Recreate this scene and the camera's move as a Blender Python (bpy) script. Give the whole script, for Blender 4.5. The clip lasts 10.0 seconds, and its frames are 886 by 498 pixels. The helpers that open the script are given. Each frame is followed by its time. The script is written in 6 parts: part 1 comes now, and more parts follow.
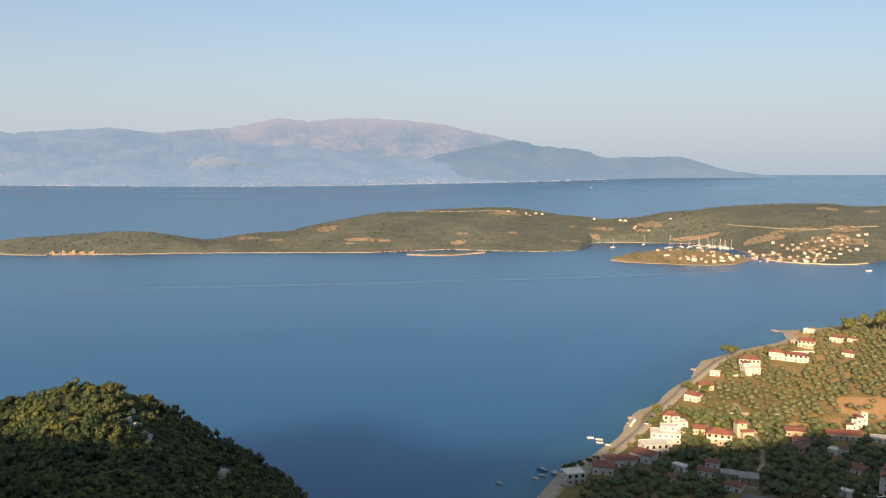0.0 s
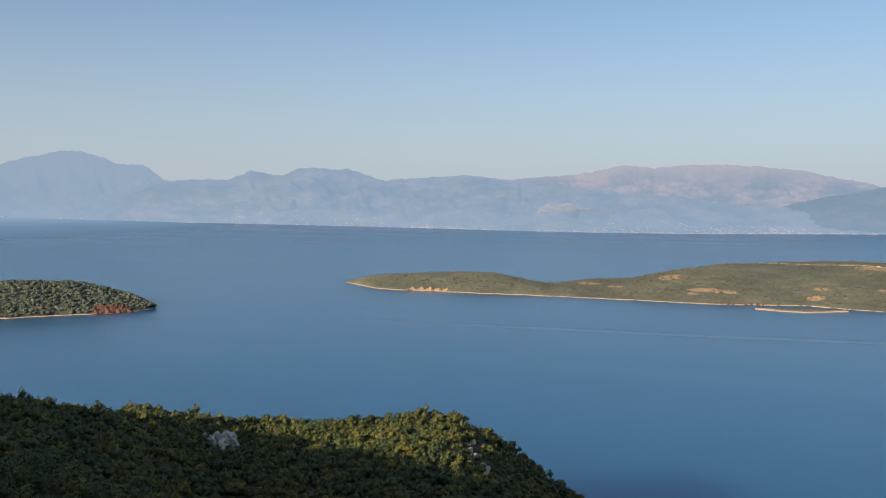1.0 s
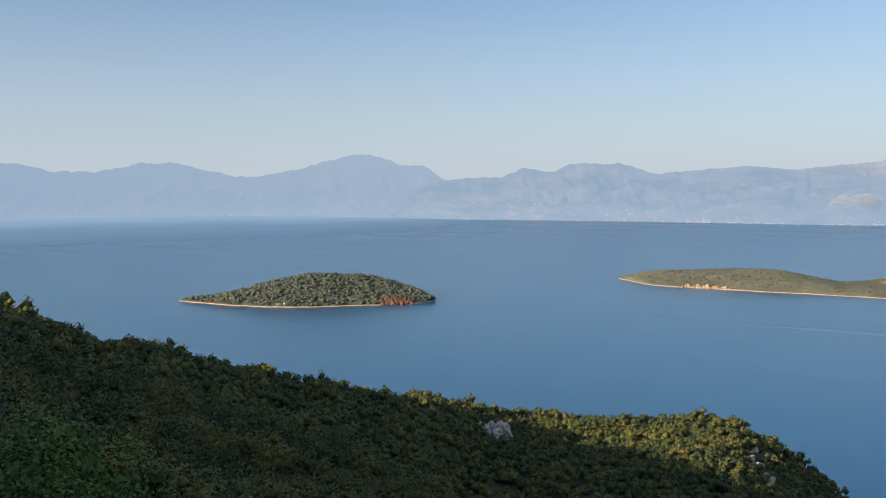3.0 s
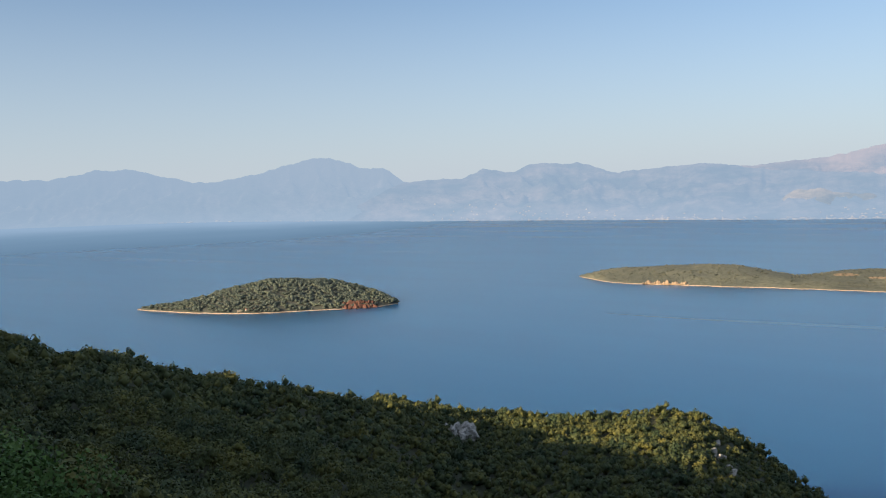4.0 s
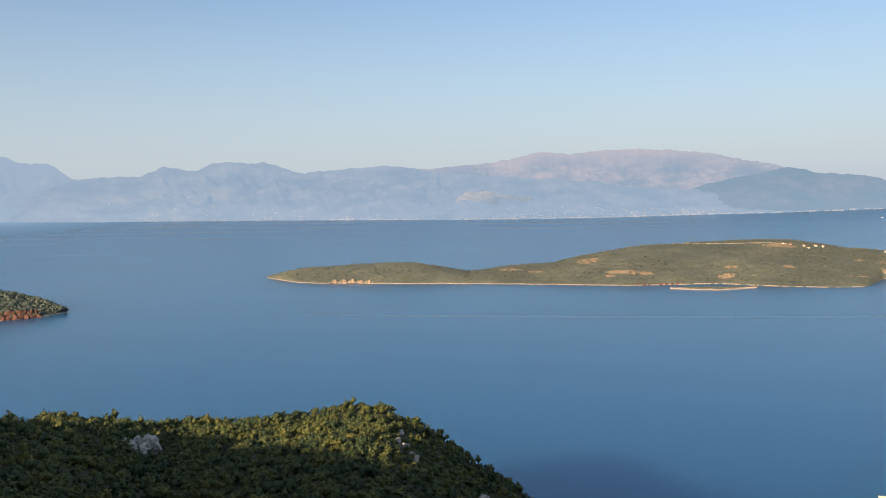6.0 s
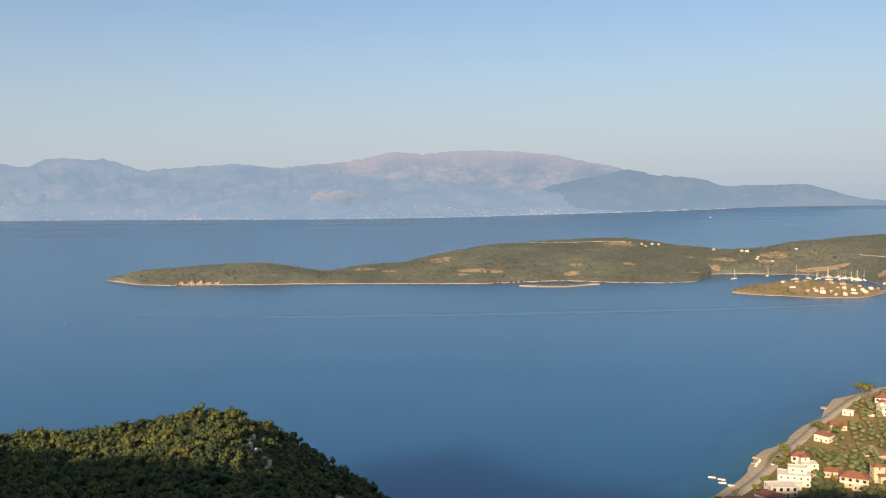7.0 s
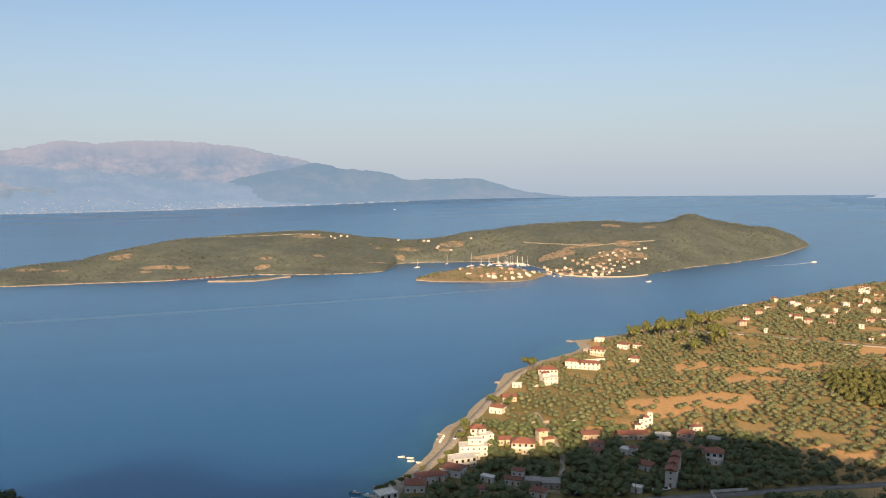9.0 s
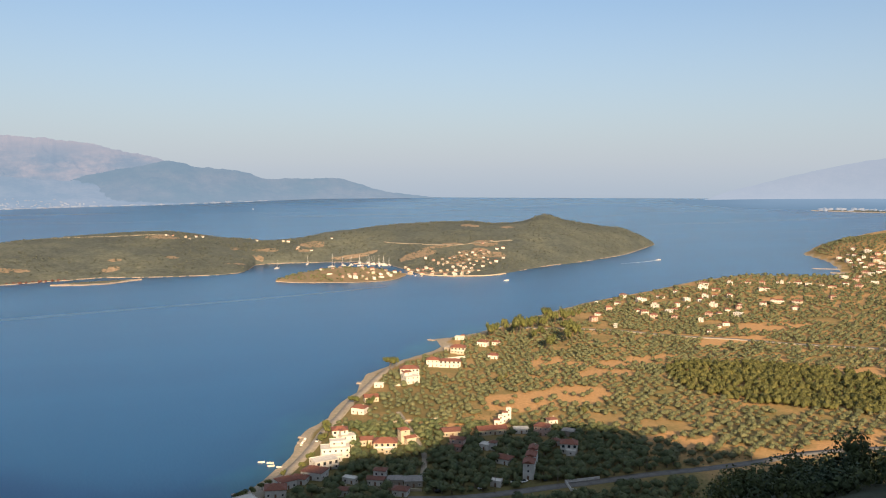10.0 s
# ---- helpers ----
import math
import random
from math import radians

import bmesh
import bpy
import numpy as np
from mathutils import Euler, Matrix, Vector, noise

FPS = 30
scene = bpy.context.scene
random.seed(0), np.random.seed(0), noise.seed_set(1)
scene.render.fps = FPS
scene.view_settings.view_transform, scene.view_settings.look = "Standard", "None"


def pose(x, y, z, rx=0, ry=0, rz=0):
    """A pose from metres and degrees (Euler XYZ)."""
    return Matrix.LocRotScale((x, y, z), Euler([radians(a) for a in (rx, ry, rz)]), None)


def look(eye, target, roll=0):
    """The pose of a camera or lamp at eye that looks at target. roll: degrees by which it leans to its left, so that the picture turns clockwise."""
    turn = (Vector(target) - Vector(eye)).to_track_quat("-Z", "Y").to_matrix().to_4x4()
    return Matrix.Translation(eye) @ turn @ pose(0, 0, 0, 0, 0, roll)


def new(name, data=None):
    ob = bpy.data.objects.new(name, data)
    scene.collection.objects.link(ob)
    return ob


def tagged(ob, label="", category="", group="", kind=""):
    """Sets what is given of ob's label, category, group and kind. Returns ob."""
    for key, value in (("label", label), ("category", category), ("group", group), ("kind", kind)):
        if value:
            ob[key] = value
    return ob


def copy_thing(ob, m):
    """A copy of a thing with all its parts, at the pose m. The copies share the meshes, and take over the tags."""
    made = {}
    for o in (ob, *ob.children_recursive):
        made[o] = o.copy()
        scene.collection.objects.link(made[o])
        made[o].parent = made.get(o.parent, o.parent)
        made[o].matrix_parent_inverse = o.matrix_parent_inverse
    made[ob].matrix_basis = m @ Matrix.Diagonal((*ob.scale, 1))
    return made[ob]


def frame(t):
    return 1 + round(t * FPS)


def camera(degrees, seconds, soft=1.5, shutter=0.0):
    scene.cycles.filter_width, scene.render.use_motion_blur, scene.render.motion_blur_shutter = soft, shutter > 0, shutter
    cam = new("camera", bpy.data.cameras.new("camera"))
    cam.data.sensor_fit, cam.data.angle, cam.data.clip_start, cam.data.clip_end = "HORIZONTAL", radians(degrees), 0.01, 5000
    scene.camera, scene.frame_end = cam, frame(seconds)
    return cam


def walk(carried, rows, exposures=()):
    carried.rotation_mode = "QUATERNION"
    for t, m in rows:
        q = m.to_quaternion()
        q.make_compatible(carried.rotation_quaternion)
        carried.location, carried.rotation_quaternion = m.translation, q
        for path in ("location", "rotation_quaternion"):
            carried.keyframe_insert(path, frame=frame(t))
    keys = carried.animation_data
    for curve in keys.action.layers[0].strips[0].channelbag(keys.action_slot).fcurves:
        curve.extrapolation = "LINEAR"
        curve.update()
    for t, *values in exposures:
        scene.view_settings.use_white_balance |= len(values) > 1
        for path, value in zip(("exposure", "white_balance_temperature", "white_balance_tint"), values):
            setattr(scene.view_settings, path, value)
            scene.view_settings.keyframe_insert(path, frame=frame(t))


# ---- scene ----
cam = camera(55.6, 10.0, 1.1)
EYE = 165.0   # the eye's height over the sea
ARM = 0.35    # the camera swings round the body at this reach
# seconds, yaw (left is plus), pitch, roll
TURNS = [
    (0.0, 0.000, -6.890, 0.048), (0.5, 12.017, -4.505, -0.310), (1.0, 23.033, -3.769, -0.241), (1.5, 33.287, -3.807, -0.199),
    (2.0, 37.738, -3.835, -0.081), (2.5, 41.208, -3.900, 0.356), (2.7, 41.520, -3.930, 0.830), (3.8, 39.827, -3.891, 2.065),
    (4.0, 38.654, -3.884, 2.084), (4.5, 33.884, -4.073, 2.032), (5.0, 28.125, -4.271, 1.813), (5.5, 22.816, -4.394, 1.622),
    (5.7, 20.690, -4.420, 1.520), (6.8, 9.600, -4.690, 0.930), (7.0, 7.619, -4.708, 0.879), (7.5, 1.936, -4.833, 0.894),
    (8.0, -3.047, -5.008, 0.942), (8.5, -8.478, -5.225, 0.461), (9.0, -13.293, -5.409, 0.329), (9.5, -17.808, -5.497, 0.170),
    (10.0, -22.715, -5.405, -0.259),
]
walk(cam, [(t, pose(-ARM * math.sin(radians(w)), ARM * math.cos(radians(w)), EYE, 90 + p, r, w)) for t, w, p, r in TURNS],
     [(0.0, 1.86, 6150, 8), (0.5, 1.76, 6000, 7), (1.0, 1.70, 5880, 7), (1.5, 1.74, 5880, 7), (2.0, 1.87, 5900, 7), (2.5, 1.89, 5920, 7), (4.0, 1.92, 5960, 7), (5.5, 1.93, 5980, 7), (7.0, 1.77, 6050, 8), (8.5, 1.79, 6050, 8), (10.0, 1.8, 6030, 8)])

# ---- light ----
SUN_AZ, SUN_EL = 195.0, 20.0   # the sun stands low, behind the lookout's mountain
world = bpy.data.worlds.new("sky")
scene.world = world
world.use_nodes = True
wn = world.node_tree.nodes
sky = wn.new("ShaderNodeTexSky")
sky.sky_type = "NISHITA"
sky.sun_disc = False
sky.sun_elevation, sky.sun_rotation = radians(SUN_EL), radians(SUN_AZ)
sky.altitude, sky.air_density, sky.dust_density, sky.ozone_density = 100, 1.0, 0.6, 3.0
wl = world.node_tree.links
# evening haze: all round, the lowest sky is paler than the clear air above it
place = wn.new("ShaderNodeTexCoord")
parts_of = wn.new("ShaderNodeSeparateXYZ")
wl.new(place.outputs["Generated"], parts_of.inputs["Vector"])
fade = wn.new("ShaderNodeValToRGB")
for stop, (at, c) in zip((fade.color_ramp.elements[0], fade.color_ramp.elements[1], fade.color_ramp.elements.new(0.12), fade.color_ramp.elements.new(0.3)),
                         ((0.0, 0.92), (0.6, 0.0), (0.10, 0.6), (0.25, 0.14))):
    stop.position, stop.color = at, (c, c, c, 1)
wl.new(parts_of.outputs["Z"], fade.inputs["Fac"])
veil = wn.new("ShaderNodeMix")
veil.data_type = "RGBA"
veil.inputs[7].default_value = (4.72, 4.9, 5.2, 1)
wl.new(fade.outputs["Color"], veil.inputs[0])
wl.new(sky.outputs["Color"], veil.inputs[6])
belt = wn.new("ShaderNodeMapRange")
belt.interpolation_type = "SMOOTHSTEP"
for key, value in (("From Min", -0.04), ("From Max", 0.012), ("To Min", 0.5), ("To Max", 0.0)):
    belt.inputs[key].default_value = value
wl.new(parts_of.outputs["Z"], belt.inputs["Value"])
low_air = wn.new("ShaderNodeMix")
low_air.data_type = "RGBA"
low_air.inputs[7].default_value = (3.35, 3.95, 4.75, 1)
wl.new(belt.outputs["Result"], low_air.inputs[0])
wl.new(veil.outputs[2], low_air.inputs[6])
wl.new(low_air.outputs[2], wn["Background"].inputs["Color"])
wn["Background"].inputs["Strength"].default_value = 0.033
sun_data = bpy.data.lights.new("sun", "SUN")
sun_data.energy, sun_data.angle, sun_data.color = 3.3, radians(0.6), (1.0, 0.68, 0.375)
sun = new("sun", sun_data)
to_sun = Vector((math.sin(radians(SUN_AZ)) * math.cos(radians(SUN_EL)), math.cos(radians(SUN_AZ)) * math.cos(radians(SUN_EL)), math.sin(radians(SUN_EL))))
sun.matrix_world = look(to_sun * 2000, (0, 0, 0))

# ---- materials ----
def material(name, build):
    m = bpy.data.materials.new(name)
    m.use_nodes = True
    nodes, links = m.node_tree.nodes, m.node_tree.links
    bsdf = nodes["Principled BSDF"]
    build(nodes, links, bsdf)
    return m


def coords(nodes, links, scale=1.0, local=False):
    """World place in metres (or the thing's own), stretched by scale."""
    tc = nodes.new("ShaderNodeTexCoord") if local else nodes.new("ShaderNodeNewGeometry")
    mp = nodes.new("ShaderNodeMapping")
    mp.inputs["Scale"].default_value = (scale,) * 3 if isinstance(scale, (int, float)) else scale
    links.new(tc.outputs["Object" if local else "Position"], mp.inputs["Vector"])
    return mp.outputs["Vector"]


def grain(nodes, links, vector, scale=1.0, detail=4.0, rough=0.6):
    n = nodes.new("ShaderNodeTexNoise")
    n.inputs["Scale"].default_value, n.inputs["Detail"].default_value, n.inputs["Roughness"].default_value = scale, detail, rough
    links.new(vector, n.inputs["Vector"])
    return n.outputs["Fac"]


def ramp(nodes, links, fac, stops):
    r = nodes.new("ShaderNodeValToRGB")
    e = r.color_ramp.elements
    while len(e) < len(stops):
        e.new(0.5)
    for k, (p, c) in zip(e, stops):
        k.position, k.color = p, (*c, 1)
    links.new(fac, r.inputs["Fac"])
    return r.outputs["Color"]


def blend(nodes, links, fac, a, b, mode="MIX"):
    m = nodes.new("ShaderNodeMix")
    m.data_type, m.blend_type = "RGBA", mode
    for value, socket in ((fac, m.inputs[0]), (a, m.inputs[6]), (b, m.inputs[7])):
        if isinstance(value, (int, float)):
            socket.default_value = value
        elif isinstance(value, tuple):
            socket.default_value = (*value, 1)
        else:
            links.new(value, socket)
    return m.outputs[2]


def relief(nodes, links, bsdf, fac, strength, distance):
    b = nodes.new("ShaderNodeBump")
    b.inputs["Strength"].default_value, b.inputs["Distance"].default_value = strength, distance
    links.new(fac, b.inputs["Height"])
    links.new(b.outputs["Normal"], bsdf.inputs["Normal"])


def weathered(name, a, b, size=1.0, rough=0.85, bump=0.0, fine=8.0, local=False, spec=0.3):
    """Two tones broken up at two scales, with a little relief."""
    def build(nodes, links, bsdf):
        v = coords(nodes, links, 1.0 / size, local)
        big, small = grain(nodes, links, v, 1.0, 3), grain(nodes, links, v, fine, 4)
        c = ramp(nodes, links, big, [(0.35, a), (0.65, b)])
        c = blend(nodes, links, 0.5, c, ramp(nodes, links, small, [(0.3, (0.6,) * 3), (0.7, (1.0,) * 3)]), "MULTIPLY")
        links.new(c, bsdf.inputs["Base Color"])
        bsdf.inputs["Roughness"].default_value = rough
        bsdf.inputs["Specular IOR Level"].default_value = spec
        if bump:
            relief(nodes, links, bsdf, small, 0.6, bump)
    return material(name, build)


def foliage(name, a, b, c, patch=7.0, rough=0.7):
    """Leaves: tones that change from plant to plant and from spray to spray."""
    def build(nodes, links, bsdf):
        big = grain(nodes, links, coords(nodes, links, 1.0 / patch), 1.0, 2)
        col = ramp(nodes, links, big, [(0.35, a), (0.5, b), (0.68, c)])
        g = nodes.new("ShaderNodeNewGeometry")
        tone = ramp(nodes, links, g.outputs["Random Per Island"], [(0.0, (0.66, 0.72, 0.7)), (1.0, (1.1, 1.06, 0.88))])
        col = blend(nodes, links, 1.0, col, tone, "MULTIPLY")
        links.new(col, bsdf.inputs["Base Color"])
        bsdf.inputs["Roughness"].default_value = rough
        bsdf.inputs["Specular IOR Level"].default_value = 0.25
    return material(name, build)


def sea_build(nodes, links, bsdf):
    v = coords(nodes, links, 1.0)
    big = grain(nodes, links, coords(nodes, links, (0.0012, 0.006, 0.01)), 1.0, 3)
    c = ramp(nodes, links, big, [(0.35, (0.015, 0.075, 0.183)), (0.65, (0.016, 0.080, 0.193))])
    # pale sea bed showing through the shallows off the beach
    off = nodes.new("ShaderNodeVectorMath")
    off.operation = "DOT_PRODUCT"
    off.inputs[1].default_value = (-0.786, 0.618, 0.0)
    links.new(v, off.inputs[0])
    wobble = nodes.new("ShaderNodeMath")
    wobble.operation = "MULTIPLY_ADD"
    wobble.inputs[1].default_value = 60.0
    links.new(grain(nodes, links, v, 0.012, 3), wobble.inputs[0])
    links.new(off.outputs["Value"], wobble.inputs[2])
    shallow = nodes.new("ShaderNodeMapRange")
    shallow.interpolation_type = "SMOOTHSTEP"
    for key, value in (("From Min", 225.0), ("From Max", 275.0), ("To Min", 0.75), ("To Max", 0.0)):
        shallow.inputs[key].default_value = value
    links.new(wobble.outputs["Value"], shallow.inputs["Value"])
    along = nodes.new("ShaderNodeVectorMath")
    along.operation = "DOT_PRODUCT"
    along.inputs[1].default_value = (0.618, 0.786, 0.0)
    links.new(v, along.inputs[0])
    ends = nodes.new("ShaderNodeMapRange")
    ends.interpolation_type = "SMOOTHSTEP"
    for key, value in (("From Min", 760.0), ("From Max", 900.0), ("To Min", 1.0), ("To Max", 0.0)):
        ends.inputs[key].default_value = value
    links.new(along.outputs["Value"], ends.inputs["Value"])
    bed = nodes.new("ShaderNodeMath")
    bed.operation = "MULTIPLY"
    links.new(shallow.outputs["Result"], bed.inputs[0])
    links.new(ends.outputs["Result"], bed.inputs[1])
    c = blend(nodes, links, bed.outputs["Value"], c, (0.03, 0.15, 0.21))
    links.new(c, bsdf.inputs["Base Color"])
    r = nodes.new("ShaderNodeMapRange")
    r.inputs["From Min"].default_value, r.inputs["From Max"].default_value = 0.35, 0.65
    r.inputs["To Min"].default_value, r.inputs["To Max"].default_value = 0.23, 0.25
    links.new(big, r.inputs["Value"])
    links.new(r.outputs["Result"], bsdf.inputs["Roughness"])
    bsdf.inputs["IOR"].default_value = 1.4
    # light that wells up from the deep, spread wide under the surface
    bsdf.subsurface_method = "BURLEY"
    bsdf.inputs["Subsurface Weight"].default_value = 1.0
    bsdf.inputs["Subsurface Radius"].default_value = (1.0, 1.0, 1.0)
    bsdf.inputs["Subsurface Scale"].default_value = 160.0
    bsdf.inputs["Specular Tint"].default_value = (0.6, 0.83, 1.0, 1)
    waves = grain(nodes, links, coords(nodes, links, (0.5, 0.22, 0.3)), 1.0, 3)
    relief(nodes, links, bsdf, waves, 0.2, 0.5)


SEA = material("sea_water", sea_build)


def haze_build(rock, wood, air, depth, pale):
    """Far land through miles of air: its own tones, haze painted over as emission."""
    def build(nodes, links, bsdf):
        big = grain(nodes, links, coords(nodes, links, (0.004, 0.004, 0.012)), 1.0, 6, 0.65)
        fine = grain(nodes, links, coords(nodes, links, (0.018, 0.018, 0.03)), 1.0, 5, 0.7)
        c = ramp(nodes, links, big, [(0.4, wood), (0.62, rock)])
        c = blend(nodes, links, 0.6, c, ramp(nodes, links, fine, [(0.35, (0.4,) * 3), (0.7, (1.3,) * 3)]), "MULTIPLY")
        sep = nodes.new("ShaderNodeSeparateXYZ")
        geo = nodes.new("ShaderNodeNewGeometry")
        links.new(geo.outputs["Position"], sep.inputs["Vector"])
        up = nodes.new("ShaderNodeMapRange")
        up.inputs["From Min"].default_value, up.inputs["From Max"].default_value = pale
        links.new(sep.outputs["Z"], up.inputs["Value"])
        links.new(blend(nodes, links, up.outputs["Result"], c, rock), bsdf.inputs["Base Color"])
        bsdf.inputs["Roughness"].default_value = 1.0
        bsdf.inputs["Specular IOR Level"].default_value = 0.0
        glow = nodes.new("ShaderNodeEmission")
        # haze painted paler near the water, where the air lies thickest
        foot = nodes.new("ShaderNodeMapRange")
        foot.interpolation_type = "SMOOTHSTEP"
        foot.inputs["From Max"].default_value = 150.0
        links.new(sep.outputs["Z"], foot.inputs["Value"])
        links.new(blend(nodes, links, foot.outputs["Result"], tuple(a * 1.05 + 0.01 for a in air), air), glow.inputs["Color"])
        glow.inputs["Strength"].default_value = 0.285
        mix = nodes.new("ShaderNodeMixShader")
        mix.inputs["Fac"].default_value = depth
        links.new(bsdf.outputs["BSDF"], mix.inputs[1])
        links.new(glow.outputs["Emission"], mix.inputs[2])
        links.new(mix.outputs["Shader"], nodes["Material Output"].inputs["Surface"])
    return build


# far materials: depth is the share of haze mixed in as emission
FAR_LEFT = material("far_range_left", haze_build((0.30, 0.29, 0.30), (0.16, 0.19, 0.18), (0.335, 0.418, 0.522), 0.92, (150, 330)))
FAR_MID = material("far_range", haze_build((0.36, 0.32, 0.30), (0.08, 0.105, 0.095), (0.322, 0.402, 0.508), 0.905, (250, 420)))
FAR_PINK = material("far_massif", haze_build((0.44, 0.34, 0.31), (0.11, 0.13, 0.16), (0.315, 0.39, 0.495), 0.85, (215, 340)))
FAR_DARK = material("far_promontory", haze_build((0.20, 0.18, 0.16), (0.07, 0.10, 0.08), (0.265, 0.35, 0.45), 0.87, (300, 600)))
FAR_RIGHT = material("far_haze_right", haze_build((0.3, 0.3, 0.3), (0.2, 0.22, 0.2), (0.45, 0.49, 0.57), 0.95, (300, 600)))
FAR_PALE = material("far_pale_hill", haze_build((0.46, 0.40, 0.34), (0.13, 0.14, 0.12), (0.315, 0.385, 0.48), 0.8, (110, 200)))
# town walls, with the same glowing haze painted over them
TOWN_FAR = material("hazed_far_walls", haze_build((0.50, 0.46, 0.40), (0.30, 0.28, 0.25), (0.33, 0.40, 0.50), 0.76, (300, 600)))


def strait_glow_build(nodes, links, bsdf):
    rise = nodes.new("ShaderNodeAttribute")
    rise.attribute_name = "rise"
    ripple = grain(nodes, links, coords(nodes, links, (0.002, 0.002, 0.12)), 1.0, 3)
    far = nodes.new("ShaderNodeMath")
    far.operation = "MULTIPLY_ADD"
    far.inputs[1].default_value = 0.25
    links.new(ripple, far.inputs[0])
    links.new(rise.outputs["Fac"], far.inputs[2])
    # the water's blue and its fade into pale haze are painted as emission
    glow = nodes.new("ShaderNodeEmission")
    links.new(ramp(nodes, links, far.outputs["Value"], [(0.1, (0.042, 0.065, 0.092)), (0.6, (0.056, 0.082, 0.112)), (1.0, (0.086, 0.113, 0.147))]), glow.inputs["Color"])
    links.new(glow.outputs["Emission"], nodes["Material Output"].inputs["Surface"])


STRAIT_GLOW = material("strait_backdrop", strait_glow_build)
SOIL = weathered("maquis_soil", (0.026, 0.034, 0.017), (0.036, 0.04, 0.02), 6, 0.95, 0.2, 6)


def plain_build(nodes, links, bsdf):
    """Dry fields: straw, bare orange earth and patches of scrub."""
    field = nodes.new("ShaderNodeTexVoronoi")
    field.inputs["Scale"].default_value = 0.014
    v = coords(nodes, links, (1.0, 1.0, 0.2))
    warp = grain(nodes, links, coords(nodes, links, 0.02), 1.0, 3)
    links.new(v, field.inputs["Vector"])
    sep = nodes.new("ShaderNodeSeparateColor")
    links.new(field.outputs["Color"], sep.inputs["Color"])
    c = ramp(nodes, links, sep.outputs["Red"], [(0.0, (0.32, 0.222, 0.110)), (0.4, (0.40, 0.262, 0.130)), (0.7, (0.45, 0.280, 0.138)), (1.0, (0.36, 0.240, 0.120))])
    c = blend(nodes, links, ramp(nodes, links, warp, [(0.44, (0, 0, 0)), (0.64, (1, 1, 1))]), c, (0.225, 0.180, 0.085))
    lush = nodes.new("ShaderNodeAttribute")
    lush.attribute_name = "lush"
    c = blend(nodes, links, lush.outputs["Fac"], c, (0.13, 0.122, 0.058))
    bare = nodes.new("ShaderNodeAttribute")
    bare.attribute_name = "bare"
    ragged = nodes.new("ShaderNodeMath")
    ragged.operation = "MULTIPLY_ADD"
    ragged.inputs[1].default_value = 1.1
    links.new(grain(nodes, links, coords(nodes, links, 0.09), 1.0, 5, 0.75), ragged.inputs[0])
    links.new(bare.outputs["Fac"], ragged.inputs[2])
    c = blend(nodes, links, ramp(nodes, links, ragged.outputs["Value"], [(0.75, (0, 0, 0)), (1.45, (1, 1, 1))]), c, (0.47, 0.285, 0.145))
    sand = nodes.new("ShaderNodeAttribute")
    sand.attribute_name = "sand"
    c = blend(nodes, links, ramp(nodes, links, sand.outputs["Fac"], [(0.25, (0, 0, 0)), (0.6, (1, 1, 1))]), c, (0.35, 0.30, 0.245))
    small = grain(nodes, links, coords(nodes, links, 0.5), 1.0, 5, 0.7)
    c = blend(nodes, links, 0.8, c, ramp(nodes, links, small, [(0.3, (0.55, 0.6, 0.5)), (0.7, (1.15, 1.1, 1.0))]), "MULTIPLY")
    links.new(c, bsdf.inputs["Base Color"])
    bsdf.inputs["Roughness"].default_value = 0.95
    bsdf.inputs["Specular IOR Level"].default_value = 0.1
    relief(nodes, links, bsdf, small, 0.5, 0.4)


FIELD = material("dry_fields", plain_build)


def scrub_build(a, b, c, earth):
    """Low scrub and olive wood, with terraces and cleared plots of bare earth."""
    def build(nodes, links, bsdf):
        big = grain(nodes, links, coords(nodes, links, 0.012), 1.0, 4, 0.6)
        small = grain(nodes, links, coords(nodes, links, 0.16), 1.0, 5, 0.75)
        col = ramp(nodes, links, big, [(0.36, a), (0.5, b), (0.66, c)])
        plot = nodes.new("ShaderNodeAttribute")
        plot.attribute_name = "field"
        ragged = nodes.new("ShaderNodeMath")
        ragged.operation = "MULTIPLY_ADD"
        ragged.inputs[1].default_value = 1.1
        links.new(grain(nodes, links, coords(nodes, links, (0.06, 0.06, 0.25)), 1.0, 4, 0.7), ragged.inputs[0])
        links.new(plot.outputs["Fac"], ragged.inputs[2])
        col = blend(nodes, links, ramp(nodes, links, ragged.outputs["Value"], [(0.98, (0, 0, 0)), (1.16, (1, 1, 1))]), col, earth)
        col = blend(nodes, links, 1.0, col, ramp(nodes, links, small, [(0.32, (0.55, 0.6, 0.55)), (0.66, (1.08, 1.08, 1.0))]), "MULTIPLY")
        links.new(col, bsdf.inputs["Base Color"])
        bsdf.inputs["Roughness"].default_value = 0.95
        bsdf.inputs["Specular IOR Level"].default_value = 0.1
        relief(nodes, links, bsdf, small, 0.7, 1.5)
    return build


# scrub green shifted to bluish grey: distance haze put into the base colour
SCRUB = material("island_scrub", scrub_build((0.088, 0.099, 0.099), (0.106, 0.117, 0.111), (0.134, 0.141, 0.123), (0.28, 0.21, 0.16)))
SHORE = weathered("pale_shore_rock", (0.27, 0.23, 0.195), (0.37, 0.32, 0.27), 6, 0.9, 0.3)
# undergrowth lightened and blued with the same haze tint
ISLE_SOIL = weathered("island_undergrowth", (0.045, 0.056, 0.054), (0.060, 0.070, 0.063), 12, 0.95, 0.3)
DRY_GRASS = weathered("dry_islet_grass", (0.20, 0.15, 0.095), (0.15, 0.13, 0.08), 14, 0.95, 0.2)
